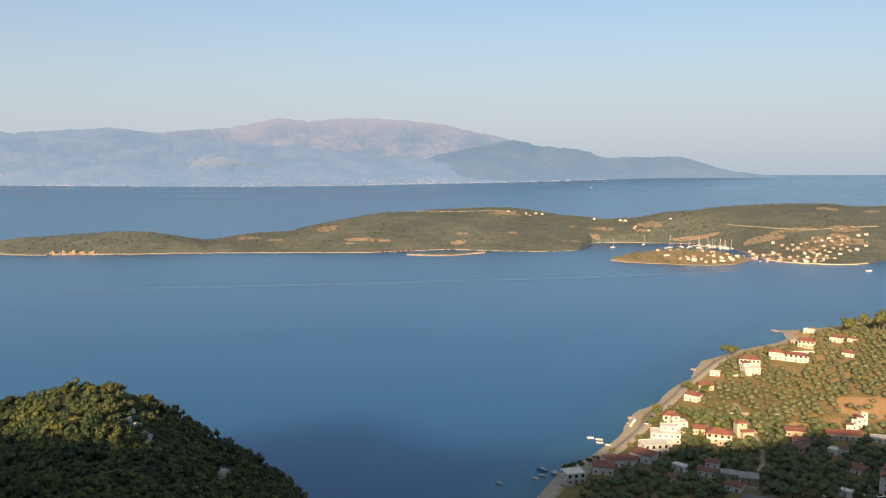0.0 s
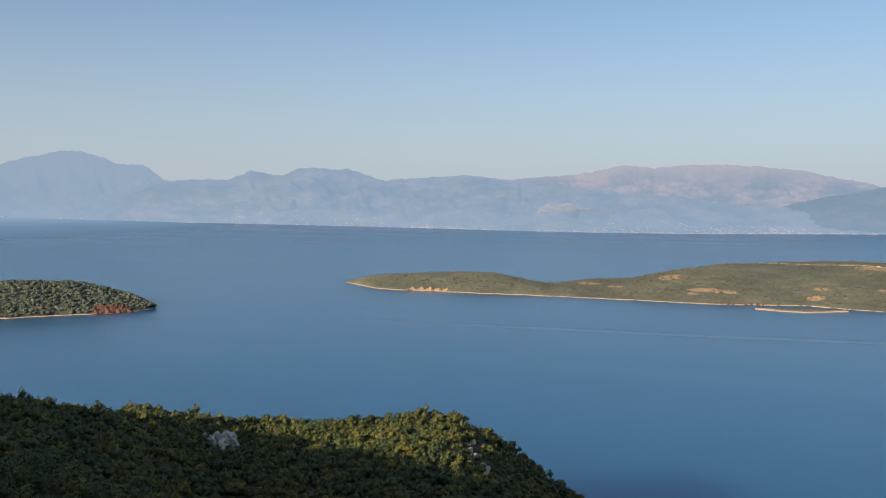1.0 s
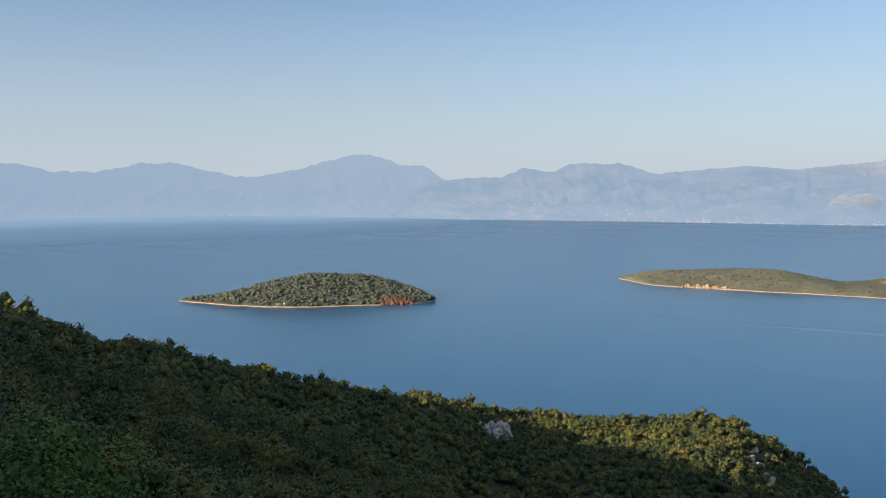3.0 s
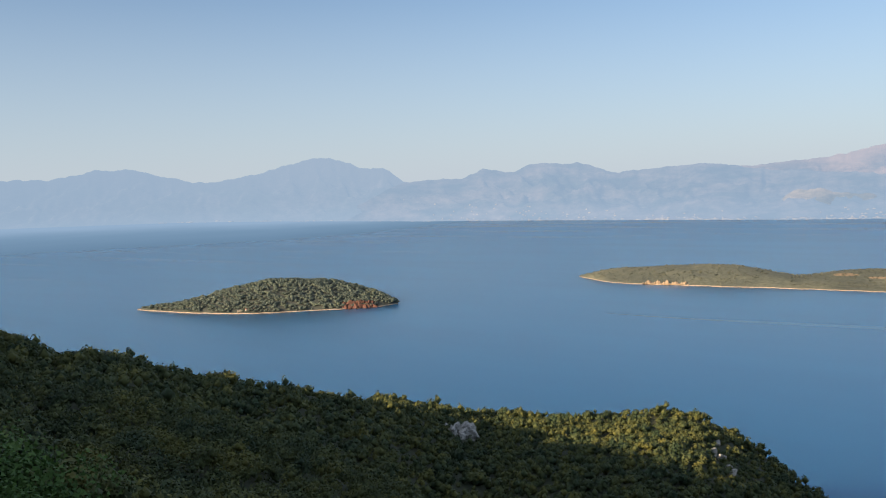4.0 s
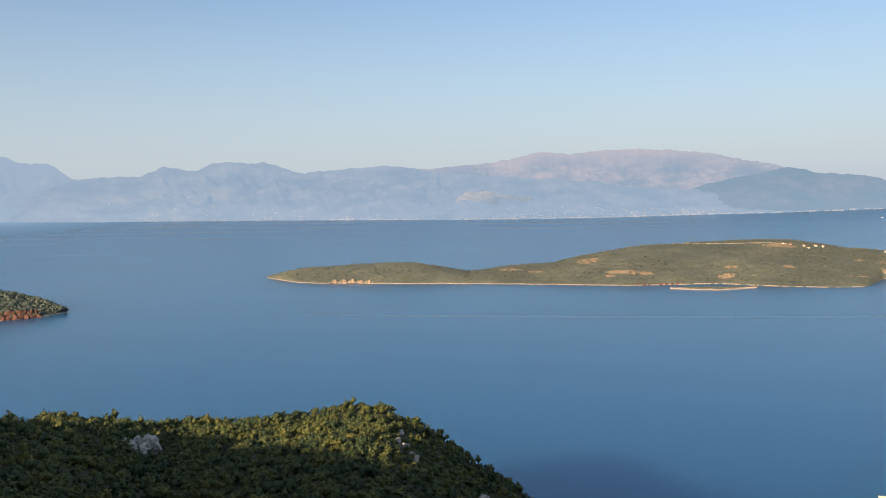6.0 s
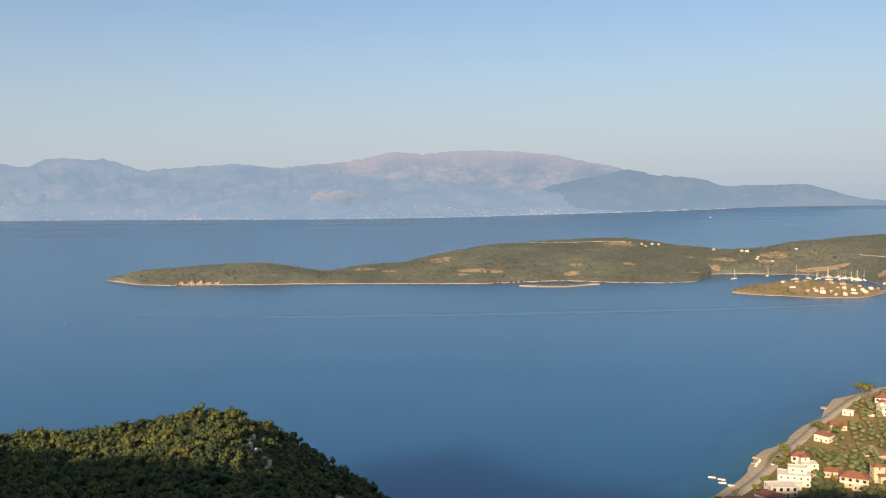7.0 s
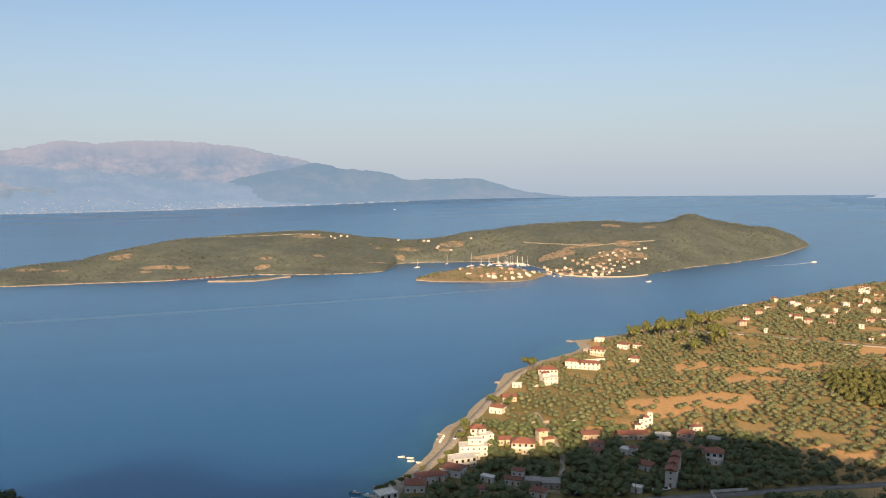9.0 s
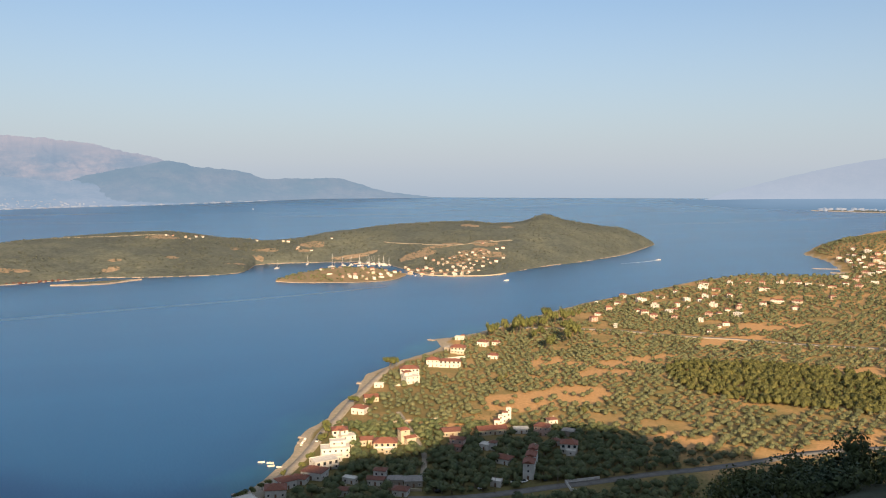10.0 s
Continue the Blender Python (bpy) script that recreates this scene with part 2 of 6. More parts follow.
LIMESTONE = weathered("grey_limestone", (0.25, 0.245, 0.235), (0.50, 0.485, 0.46), 0.9, 0.9, 0.3)
OCHRE = weathered("ochre_cliff", (0.22, 0.175, 0.125), (0.32, 0.255, 0.185), 5, 0.9, 0.3)
RED_EARTH = weathered("red_earth_cliff", (0.085, 0.042, 0.036), (0.13, 0.07, 0.056), 6, 0.95, 0.3)
MAQUIS = foliage("maquis_leaves", (0.027, 0.048, 0.026), (0.057, 0.073, 0.029), (0.112, 0.114, 0.034), 6)
OLIVE = foliage("olive_leaves", (0.104, 0.118, 0.070), (0.127, 0.138, 0.080), (0.158, 0.160, 0.094), 9)
PINE = foliage("pine_needles", (0.080, 0.087, 0.031), (0.107, 0.109, 0.038), (0.144, 0.135, 0.048), 6)
# both island leaf colours carry a painted bluish haze
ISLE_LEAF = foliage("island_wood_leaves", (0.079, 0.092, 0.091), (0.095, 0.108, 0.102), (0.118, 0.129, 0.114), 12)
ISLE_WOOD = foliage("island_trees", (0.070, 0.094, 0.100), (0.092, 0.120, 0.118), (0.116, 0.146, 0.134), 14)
GARDEN = foliage("garden_leaves", (0.074, 0.099, 0.05), (0.107, 0.127, 0.063), (0.152, 0.154, 0.08), 8)
SHORE_LEAF = foliage("shore_tree_leaves", (0.085, 0.1, 0.036), (0.112, 0.122, 0.042), (0.148, 0.148, 0.052), 7)
FRESH = foliage("fresh_leaves", (0.04, 0.085, 0.02), (0.06, 0.115, 0.028), (0.095, 0.14, 0.036), 3)
BARK = weathered("bark", (0.10, 0.075, 0.05), (0.16, 0.12, 0.085), 0.5, 0.95, 0.02)

WHITE_WALL = weathered("white_plaster", (0.54, 0.51, 0.46), (0.65, 0.62, 0.57), 2.5, 0.9, 0.01, 6, True)
CREAM_WALL = weathered("cream_plaster", (0.42, 0.355, 0.26), (0.50, 0.43, 0.33), 2.5, 0.9, 0.01, 6, True)
PINK_WALL = weathered("pink_plaster", (0.42, 0.29, 0.235), (0.50, 0.36, 0.30), 2.5, 0.9, 0.01, 6, True)
STONE_WALL = weathered("rubble_stone_wall", (0.28, 0.245, 0.20), (0.38, 0.335, 0.275), 0.8, 0.95, 0.03, 4, True)
CONCRETE = weathered("weathered_concrete", (0.40, 0.38, 0.35), (0.52, 0.50, 0.46), 2.0, 0.9, 0.01, 6)
SLATE = weathered("grey_roofing", (0.22, 0.21, 0.20), (0.32, 0.30, 0.28), 1.5, 0.9, 0.02, 5, True)
ASPHALT = weathered("worn_asphalt", (0.13, 0.125, 0.118), (0.18, 0.172, 0.16), 3.0, 0.9, 0.005)
TRACK = weathered("pale_dust_road", (0.30, 0.26, 0.20), (0.38, 0.33, 0.26), 4.0, 0.95, 0.01)


def tile_build(nodes, links, bsdf):
    v = coords(nodes, links, 1.0, True)
    rows = nodes.new("ShaderNodeTexWave")
    rows.inputs["Scale"].default_value, rows.inputs["Distortion"].default_value = 1.3, 0.6
    links.new(v, rows.inputs["Vector"])
    c = ramp(nodes, links, grain(nodes, links, v, 1.4, 4), [(0.3, (0.150, 0.058, 0.040)), (0.5, (0.205, 0.084, 0.056)), (0.7, (0.265, 0.118, 0.080))])
    info = nodes.new("ShaderNodeObjectInfo")
    c = blend(nodes, links, 1.0, c, ramp(nodes, links, info.outputs["Random"], [(0, (0.75, 0.8, 0.85)), (1, (1.1, 1.0, 0.95))]), "MULTIPLY")
    c = blend(nodes, links, 0.35, c, ramp(nodes, links, rows.outputs["Fac"], [(0.2, (0.55,) * 3), (0.6, (1.0,) * 3)]), "MULTIPLY")
    links.new(c, bsdf.inputs["Base Color"])
    bsdf.inputs["Roughness"].default_value = 0.85
    relief(nodes, links, bsdf, rows.outputs["Fac"], 0.6, 0.06)


TILES = material("terracotta_tiles", tile_build)


def plain_mat(name, color, rough=0.5, metal=0.0):
    def build(nodes, links, bsdf):
        v = coords(nodes, links, 3.0, True)
        c = blend(nodes, links, 0.4, color, ramp(nodes, links, grain(nodes, links, v, 2.0, 4), [(0.3, (0.7,) * 3), (0.7, (1.05,) * 3)]), "MULTIPLY")
        links.new(c, bsdf.inputs["Base Color"])
        bsdf.inputs["Roughness"].default_value, bsdf.inputs["Metallic"].default_value = rough, metal
    return material(name, build)


GLASS = plain_mat("dark_window_glass", (0.03, 0.035, 0.04), 0.08)
FRAME = plain_mat("painted_frame", (0.55, 0.50, 0.44), 0.6)
WOOD_DOOR = plain_mat("brown_door", (0.16, 0.09, 0.05), 0.6)
HULL_WHITE = plain_mat("white_boat_paint", (0.62, 0.61, 0.59), 0.35)
HULL_BLUE = plain_mat("blue_boat_paint", (0.05, 0.12, 0.25), 0.4)
DECK = plain_mat("boat_deck", (0.45, 0.38, 0.28), 0.7)
MAST = plain_mat("mast_alloy", (0.70, 0.70, 0.70), 0.4, 0.6)
CAR_WHITE = plain_mat("white_car_paint", (0.75, 0.75, 0.74), 0.3)
CAR_DARK = plain_mat("dark_car_paint", (0.04, 0.045, 0.06), 0.3)
TYRE = plain_mat("tyre", (0.02, 0.02, 0.02), 0.9)
POLE = plain_mat("wooden_pole", (0.17, 0.13, 0.10), 0.9)
FOAM = weathered("boat_wake_foam", (0.55, 0.60, 0.64), (0.75, 0.78, 0.80), 3, 0.8)
SLICK = plain_mat("faint_foam_trail", (0.021, 0.092, 0.200), 0.24)


# ---- building helpers ----
def mesh_of(name, verts, faces, mat, smooth=False):
    me = bpy.data.meshes.new(name)
    verts, faces = np.asarray(verts, float), np.asarray(faces, int)
    n, k = faces.shape
    me.vertices.add(len(verts))
    me.vertices.foreach_set("co", verts.ravel())
    me.loops.add(n * k)
    me.loops.foreach_set("vertex_index", faces.ravel())
    me.polygons.add(n)
    me.polygons.foreach_set("loop_start", np.arange(n) * k)
    me.polygons.foreach_set("loop_total", np.full(n, k))
    if smooth:
        me.polygons.foreach_set("use_smooth", np.ones(n, bool))
    me.update(calc_edges=True)
    for m in mat if isinstance(mat, (list, tuple)) else [mat]:
        me.materials.append(m)
    return me


def lattice(a, b, seed):
    h = (a * 374761393 + b * 668265263 + seed * 974711) & 0x7FFFFFFF
    h = ((h ^ (h >> 13)) * 1274126177) & 0x7FFFFFFF
    return ((h ^ (h >> 16)) & 0xFFFF) / 65535.0


def rough_field(x, y, size, octaves=4, seed=1, gain=0.5):
    """Smooth noise about 0, from -1 to 1, with bumps of that size in metres."""
    out, amp, total = 0.0, 1.0, 0.0
    for o in range(octaves):
        u, v = np.asarray(x) / size, np.asarray(y) / size
        i, j = np.floor(u).astype(np.int64), np.floor(v).astype(np.int64)
        fu, fv = u - i, v - j
        fu, fv = fu * fu * (3 - 2 * fu), fv * fv * (3 - 2 * fv)
        s = seed + 17 * o
        a, b = lattice(i, j, s), lattice(i + 1, j, s)
        c, d = lattice(i, j + 1, s), lattice(i + 1, j + 1, s)
        out = out + amp * ((a + (b - a) * fu) * (1 - fv) + (c + (d - c) * fu) * fv - 0.5) * 2
        total += amp
        amp, size = amp * gain, size / 2
    return out / total


def grid_faces(rows, cols):
    i = np.arange(rows - 1)[:, None] * cols + np.arange(cols - 1)[None]
    return np.stack([i, i + 1, i + 1 + cols, i + cols], -1).reshape(-1, 4)


def polar(az, r):
    a = np.radians(az)
    return r * np.sin(a), r * np.cos(a)


def curve(table, x):
    """Smooth line through (x, value) pairs."""
    xs, vs = np.array([p[0] for p in table], float), np.array([p[1] for p in table], float)
    x = np.asarray(x, float)
    k = np.clip(np.searchsorted(xs, x) - 1, 0, len(xs) - 2)
    t = np.clip((x - xs[k]) / (xs[k + 1] - xs[k]), 0, 1)
    slope = np.gradient(vs, xs)
    h = xs[k + 1] - xs[k]
    lim = lambda s, d: np.where(s * d <= 0, 0, np.sign(s) * np.minimum(abs(s), 3 * abs(d)))
    d = (vs[k + 1] - vs[k]) / h
    m0, m1 = lim(slope[k], d) * h, lim(slope[k + 1], d) * h
    return (2 * t**3 - 3 * t**2 + 1) * vs[k] + (t**3 - 2 * t**2 + t) * m0 + (-2 * t**3 + 3 * t**2) * vs[k + 1] + (t**3 - t**2) * m1


def inland(x, y, line):
    """Distance from a shore line, plus on its right-hand side as one goes along it."""
    x, y = np.asarray(x, float), np.asarray(y, float)
    best, sign = np.full(x.shape, 1e12), np.ones(x.shape)
    for (ax, ay), (bx, by) in zip(line[:-1], line[1:]):
        dx, dy = bx - ax, by - ay
        t = np.clip(((x - ax) * dx + (y - ay) * dy) / (dx * dx + dy * dy), 0, 1)
        d = (x - ax - t * dx) ** 2 + (y - ay - t * dy) ** 2
        side = np.where((x - ax) * dy - (y - ay) * dx > 0, 1.0, -1.0)
        near = d < best - 1e-9
        best, sign = np.where(near, d, best), np.where(near, side, sign)
    return np.sqrt(best) * sign


def setting(name, me, label, category):
    return tagged(new(name, me), label, category, kind="structure")




# ---- the village plan ----
# houses near the beach: x, y, width, kind
NEAR_HOUSES = [
    (135, 483, 9.2, "villa"), (136, 470, 8.6, "block"), (123, 449, 16.0, "terraced"), (113, 436, 13.8, "flat"), (105, 425, 11.9, "low"),
    (153, 450, 13.4, "cream"), (168, 456, 8.9, "tower"), (146, 464, 7.5, "barn"), (88, 418, 9.2, "low"), (96, 421, 8.0, "low"),
    (81, 409, 10.5, "low"), (132, 403, 9.0, "split"), (141, 399, 7.6, "grey"), (149, 394, 9.1, "grey"), (120, 410, 7.3, "flat_low"),
    (139, 385, 7.7, "low"), (112, 396, 6.5, "low"), (64, 398, 10.0, "flat"),
]
INNER_HOUSES = [
    (199, 461, 11.3, "pergola"), (192, 435, 8.4, "red"), (223, 454, 18.0, "barn"), (239, 470, 11.0, "stepped"), (208, 427, 9.0, "white_low"),
    (206, 403, 8.7, "low"), (208, 378, 5.6, "long_tower"), (251, 440, 9.0, "pink"), (268, 458, 6.0, "low"), (247, 418, 5.5, "low"),
    (264, 431, 7.1, "grey"), (248, 404, 9.6, "villa"), (241, 449, 9.3, "flat_low"), (187, 374, 5.4, "flat_low"),
]
BEACH_HOUSES = [
    (230, 617, 15.0, "villa"), (222, 593, 11.4, "block"), (266, 633, 29.0, "row"), (299, 677, 13.0, "cream"), (324, 730, 8.7, "white_low"),
    (332, 695, 9.5, "low"), (345, 694, 6.4, "low"), (318, 645, 8.4, "low"), (294, 690, 6.2, "grey"), (162, 529, 9.3, "low"), (178, 555, 9.7, "barn"), (196, 591, 6.9, "flat_low"),
]
FAR_HOUSES_A = [
    (518, 788, 9.7), (548, 812, 11.1), (562, 859, 5.8), (584, 846, 10.5), (596, 879, 6.0), (629, 900, 13.0), (624, 854, 18.0), (664, 869, 13.7),
    (712, 900, 9.1), (608, 805, 11.5), (567, 770, 13.1), (572, 789, 9.0), (562, 746, 11.7), (596, 764, 10.0), (614, 777, 9.5), (575, 727, 8.5),
    (678, 835, 11.0), (644, 788, 5.8), (692, 826, 11.5), (638, 803, 9.3), (716, 846, 11.3), (735, 850, 8.9), (746, 836, 10.2),
]
FAR_HOUSES_B = [
    (676, 784, 11.8), (662, 745, 9.0), (707, 774, 9.5), (685, 752, 9.2), (654, 718, 13.3), (642, 735, 8.0), (624, 731, 9.8), (592, 705, 7.3),
    (601, 677, 10.3), (585, 669, 5.1), (552, 645, 5.8), (768, 913, 19.0), (770, 889, 15.0), (797, 945, 18.0), (838, 939, 10.0), (866, 934, 10.1),
    (849, 930, 7.0), (493, 758, 11.3), (493, 717, 4.0),
]
FAR_HOUSES_C = [
    (830, 865, 20.0), (885, 926, 11.0), (932, 887, 12.0), (938, 912, 14.0), (978, 913, 7.6), (908, 920, 5.0), (919, 923, 5.9), (930, 921, 5.0),
    (730, 761, 10.8), (762, 772, 23.0), (775, 753, 16.0), (742, 723, 11.8), (848, 768, 11.7), (939, 852, 16.0), (982, 868, 11.8), (971, 835, 13.0),
    (1030, 860, 15.2), (948, 878, 7.3), (982, 822, 7.2),
]
TOWN_HOUSES = [
    (1262, 1132, 14.0), (1232, 1086, 13.0), (1222, 1050, 10.9), (1244, 1074, 10.0), (1262, 1058, 18.0), (1169, 962, 18.0), (1198, 990, 14.0), (1129, 962, 13.4),
    (1122, 944, 14.0), (1091, 934, 9.7), (1034, 896, 12.4), (1048, 930, 16.0), (1070, 925, 9.6), (1222, 1072, 9.0), (1316, 1150, 11.8), (1298, 1102, 17.0),
    (1276, 1110, 13.0), (1150, 954, 12.5), (1226, 1012, 14.3), (1244, 1038, 18.0), (1187, 1033, 10.6), (1287, 1072, 13.2), (1305, 1070, 13.3), (1189, 1014, 10.6),
    (1209, 1018, 12.5), (1260, 1078, 9.0), (1283, 1130, 9.6),
]
ISLET_HOUSES = [
    (321, 1243, 13.0), (338, 1240, 9.0), (350, 1243, 9.7), (326, 1217, 17.0), (359, 1192, 14.0), (371, 1195, 8.5), (380, 1227, 11.0), (394, 1221, 14.0),
    (415, 1218, 11.0), (432, 1222, 10.0), (399, 1190, 16.0), (416, 1197, 10.4), (385, 1183, 10.0), (441, 1224, 7.8), (352, 1198, 7.5), (373, 1183, 7.4),
]
ISLET_HOUSES_B = [
    (320, 1218, 9), (330, 1218, 10), (353, 1207, 8), (363, 1206, 10), (377, 1228, 12), (384, 1210, 9), (391, 1206, 10), (400, 1197, 11), (414, 1204, 9), (428, 1214, 12), (376, 1198, 10), (341, 1199, 8),
]
PORT_HOUSES_A = [
    (462, 1236, 13.0), (468, 1247, 11.0), (477, 1222, 13.0), (490, 1213, 10.8), (500, 1263, 10.0), (512, 1230, 9.0), (508, 1203, 12.0), (521, 1194, 12.0),
    (533, 1195, 10.0), (543, 1196, 9.0), (541, 1248, 9.2), (554, 1247, 9.0), (557, 1266, 10.9), (578, 1248, 9.3), (566, 1230, 10.0), (570, 1213, 9.1),
]
PORT_HOUSES_B = [
    (588, 1234, 11.0), (617, 1275, 8.0), (602, 1262, 9.5), (625, 1260, 12.7), (646, 1275, 10.0), (540, 1209, 8.0), (551, 1207, 8.0), (525, 1209, 10.0),
    (497, 1226, 8.9), (484, 1259, 9.1), (477, 1284, 11.0), (560, 1215, 6.0), (609, 1249, 7.8), (526, 1236, 7.6), (552, 1231, 7.0), (348, 1515, 9.5), (368, 1497, 9.4),
]
PORT_HOUSES_C = [
    (588, 1330, 8), (569, 1308, 9), (584, 1311, 7), (593, 1309, 8), (608, 1317, 10), (629, 1331, 9), (615, 1288, 8), (594, 1270, 9), (577, 1260, 8), (568, 1266, 10), (554, 1258, 8), (539, 1248, 9),
    (585, 1282, 8), (606, 1304, 9), (661, 1330, 11), (674, 1332, 12), (636, 1312, 9), (524, 1326, 9), (545, 1304, 8), (529, 1304, 9), (543, 1277, 10), (550, 1233, 9), (536, 1226, 10), (559, 1239, 8),
    (559, 1305, 8), (533, 1269, 8), (529, 1281, 9), (624, 1306, 8), (676, 1382, 9), (652, 1371, 8), (480, 1305, 9),
]
PORT_HOUSES_D = [
    (481, 1283, 10), (487, 1270, 8), (493, 1257, 9), (505, 1255, 10), (333, 1573, 10), (341, 1568, 12), (421, 1552, 9), (364, 1494, 8), (374, 1497, 11), (344, 1507, 8), (289, 1604, 8),
    (125, 1607, 8), (137, 1605, 9), (159, 1605, 8), (181, 1631, 9), (194, 1638, 8), (165, 1593, 8),
]
ROAD = [(140, 378), (160, 368), (177, 364), (196, 362.5), (214, 361), (230, 358), (250, 356), (274, 354), (300, 350), (329, 347), (347, 346), (365, 346), (410, 335), (450, 320)]
COAST_ROAD = [(60, 392), (68, 404), (78, 420), (93, 438), (105, 456), (119, 479), (130, 501), (148, 529), (173, 573), (194, 604), (222, 645)]
FAR_ROAD = [(400, 765), (440, 738), (485, 703), (512, 659), (568, 605), (608, 563), (650, 525), (720, 470)]
LANE = [(157, 401), (170, 430), (178, 470), (186, 520)]
BARE = [(226, 464, 19, 11), (354, 617, 22, 20), (417, 580, 50, 18), (274, 509, 30, 22), (321, 507, 26, 24), (370, 556, 30, 16), (641, 648, 46, 26), (548, 613, 44, 14), (331, 386, 21, 9), (364, 345, 24, 8), (403, 349, 25, 10),
        (551, 470, 22, 26), (447, 531, 19, 14), (205, 473, 10, 6), (504, 417, 11, 26), (316, 403, 14, 6), (189, 492, 11, 6), (800, 800, 60, 14), (350, 604, 17, 9), (372, 593, 18, 9), (395, 581, 19, 9), (440, 557, 20, 10)]
ROCKS = [(-143, 187, 2.5), (-145.6, 188.8, 2.3), (-140.4, 185.2, 2.0), (-146.4, 185.4, 1.9), (-142.6, 183.2, 1.8), (-147.9, 191, 1.7), (-144.3, 180.6, 1.5), (-140.8, 180.8, 1.3), (-148.5, 182, 1.2),
         (-75, 205, 1.7), (-73.5, 202, 1.4), (-94, 246, 1.1), (-92.4, 243, 0.9), (-88, 228, 1.3), (-85, 226, 1.1), (-61, 224, 1.5), (-60.5, 220, 1.5)]
houses = [h[:3] for h in NEAR_HOUSES + INNER_HOUSES + BEACH_HOUSES + FAR_HOUSES_A + FAR_HOUSES_B + FAR_HOUSES_C + TOWN_HOUSES]


def near_line(x, y, line):
    return np.abs(inland(x, y, line))


def built_up(x, y):
    """True where a house or a road stands."""
    out = (near_line(x, y, ROAD) < 4.5) | (near_line(x, y, COAST_ROAD) < 5) | (near_line(x, y, FAR_ROAD) < 6) | (near_line(x, y, LANE) < 2.8)
    # open verges before the road
    for near in (1.014, 1.028):
        out |= near_line(x * near, y * near, ROAD) < 4.0
    for hx, hy, hw in houses:
        out |= (x - hx) ** 2 + (y - hy) ** 2 < (hw * 0.5 + 1.4) ** 2
        # the open yard before each front
        if hy < 700:
            for near in (0.984, 0.97):
                out |= (x - hx * near) ** 2 + (y - hy * near) ** 2 < (hw * 0.42 + 1.2) ** 2
    return out


def bareness(x, y):
    """How bare the earth lies, from 0 to 1."""
    out = np.zeros(np.shape(x))
    n = rough_field(x, y, 26, 3, 77) * 0.9
    for bx, by, a, b in BARE:
        out = np.maximum(out, np.clip(1.35 + n - ((x - bx) / a) ** 2 - ((y - by) / b) ** 2, 0, 1))
    return out


def bare_ground(x, y):
    return bareness(x, y) > 0.6


def pine_wood(x, y):
    """The dense planted wood on the plain."""
    u, v = (x - 470) * 0.82 + (y - 462) * 0.57, -(x - 470) * 0.57 + (y - 462) * 0.82
    return (u / 66) ** 2 + (v / 80) ** 2 < 1 + rough_field(x, y, 40, 2, 78) * 0.4
# ---- sea ----
rings, spokes = np.r_[0.0, np.geomspace(30, 6200, 42)], 360
sa = np.linspace(0, 2 * math.pi, spokes, endpoint=False)
sx = np.concatenate([[0.0], (rings[1:, None] * np.sin(sa)).ravel()])
sy = np.concatenate([[0.0], (rings[1:, None] * np.cos(sa)).ravel()])
quads = []
for k in range(len(rings) - 2):
    a = 1 + k * spokes + np.arange(spokes)
    b = 1 + k * spokes + (np.arange(spokes) + 1) % spokes
    quads.append(np.stack([a, a + spokes, b + spokes, b], -1))
setting("water", mesh_of("water", np.stack([sx, sy, sx * 0], -1), np.concatenate(quads)[:, ::-1], SEA), "calm deep blue sea with faint ripples", "sea")

# ---- near land: the lookout's mountain, its wooded spur and the coastal plain ----
REACH = (0, 12, 60, 130, 200, 290, 400, 560)
# heights of the ground along bearings from the lookout
SLOPES_BACK = (
    (-180, (163.3, 164, 158, 148, 140, 120, 90, 40)),
    (-110, (163.3, 162, 158, 150, 140, 110, 70, 20)),
    (-70, (163.3, 158.5, 149.3, 147.5, 142.5, 105, 40, -30)),
)
SLOPES_SPUR = (
    (-63, (163.3, 158.2, 145.3, 139.5, 131, 95, 30, -30)),
    (-55, (163.3, 158, 142, 132, 123.5, 82, 20, -30)),
    (-50, (163.3, 158.2, 140.5, 128, 118.5, 94, 23, -30)),
    (-44, (163.3, 159, 137, 121, 111.5, 92.5, 24, -30)),
    (-36, (163.3, 158.5, 132, 111, 98.5, 86.4, 25, -30)),
    (-32, (163.3, 158.2, 131.5, 110, 98, 86.2, 25, -30)),
    (-29, (163.3, 158, 131, 109, 97.5, 86.6, 25, -30)),
    (-26.5, (163.3, 157.8, 130.5, 108, 98, 87.4, 25, -30)),
    (-24.5, (163.3, 157.6, 130, 107.5, 98, 87.9, 25, -30)),
    (-22.5, (163.3, 157.4, 129.5, 106, 96.5, 87.0, 22, -30)),
    (-20.3, (163.3, 157.2, 128.5, 104.5, 93, 83.2, 18, -30)),
    (-18.6, (163.3, 157, 128, 103, 89.5, 78.4, 14, -30)),
    (-17.2, (163.3, 156.8, 127, 100.5, 86.5, 72.2, 9, -30)),
    (-15.6, (163.3, 156.6, 126, 97.5, 82, 64.5, 2, -30)),
    (-14, (163.3, 156.5, 125, 95.5, 78.5, 59.5, -5, -30)),
    (-12, (163.3, 156.3, 123, 92.5, 76, 51.5, -12, -30)),
    (-8, (163.3, 156, 120, 87.5, 74, 31, -20, -30)),
)
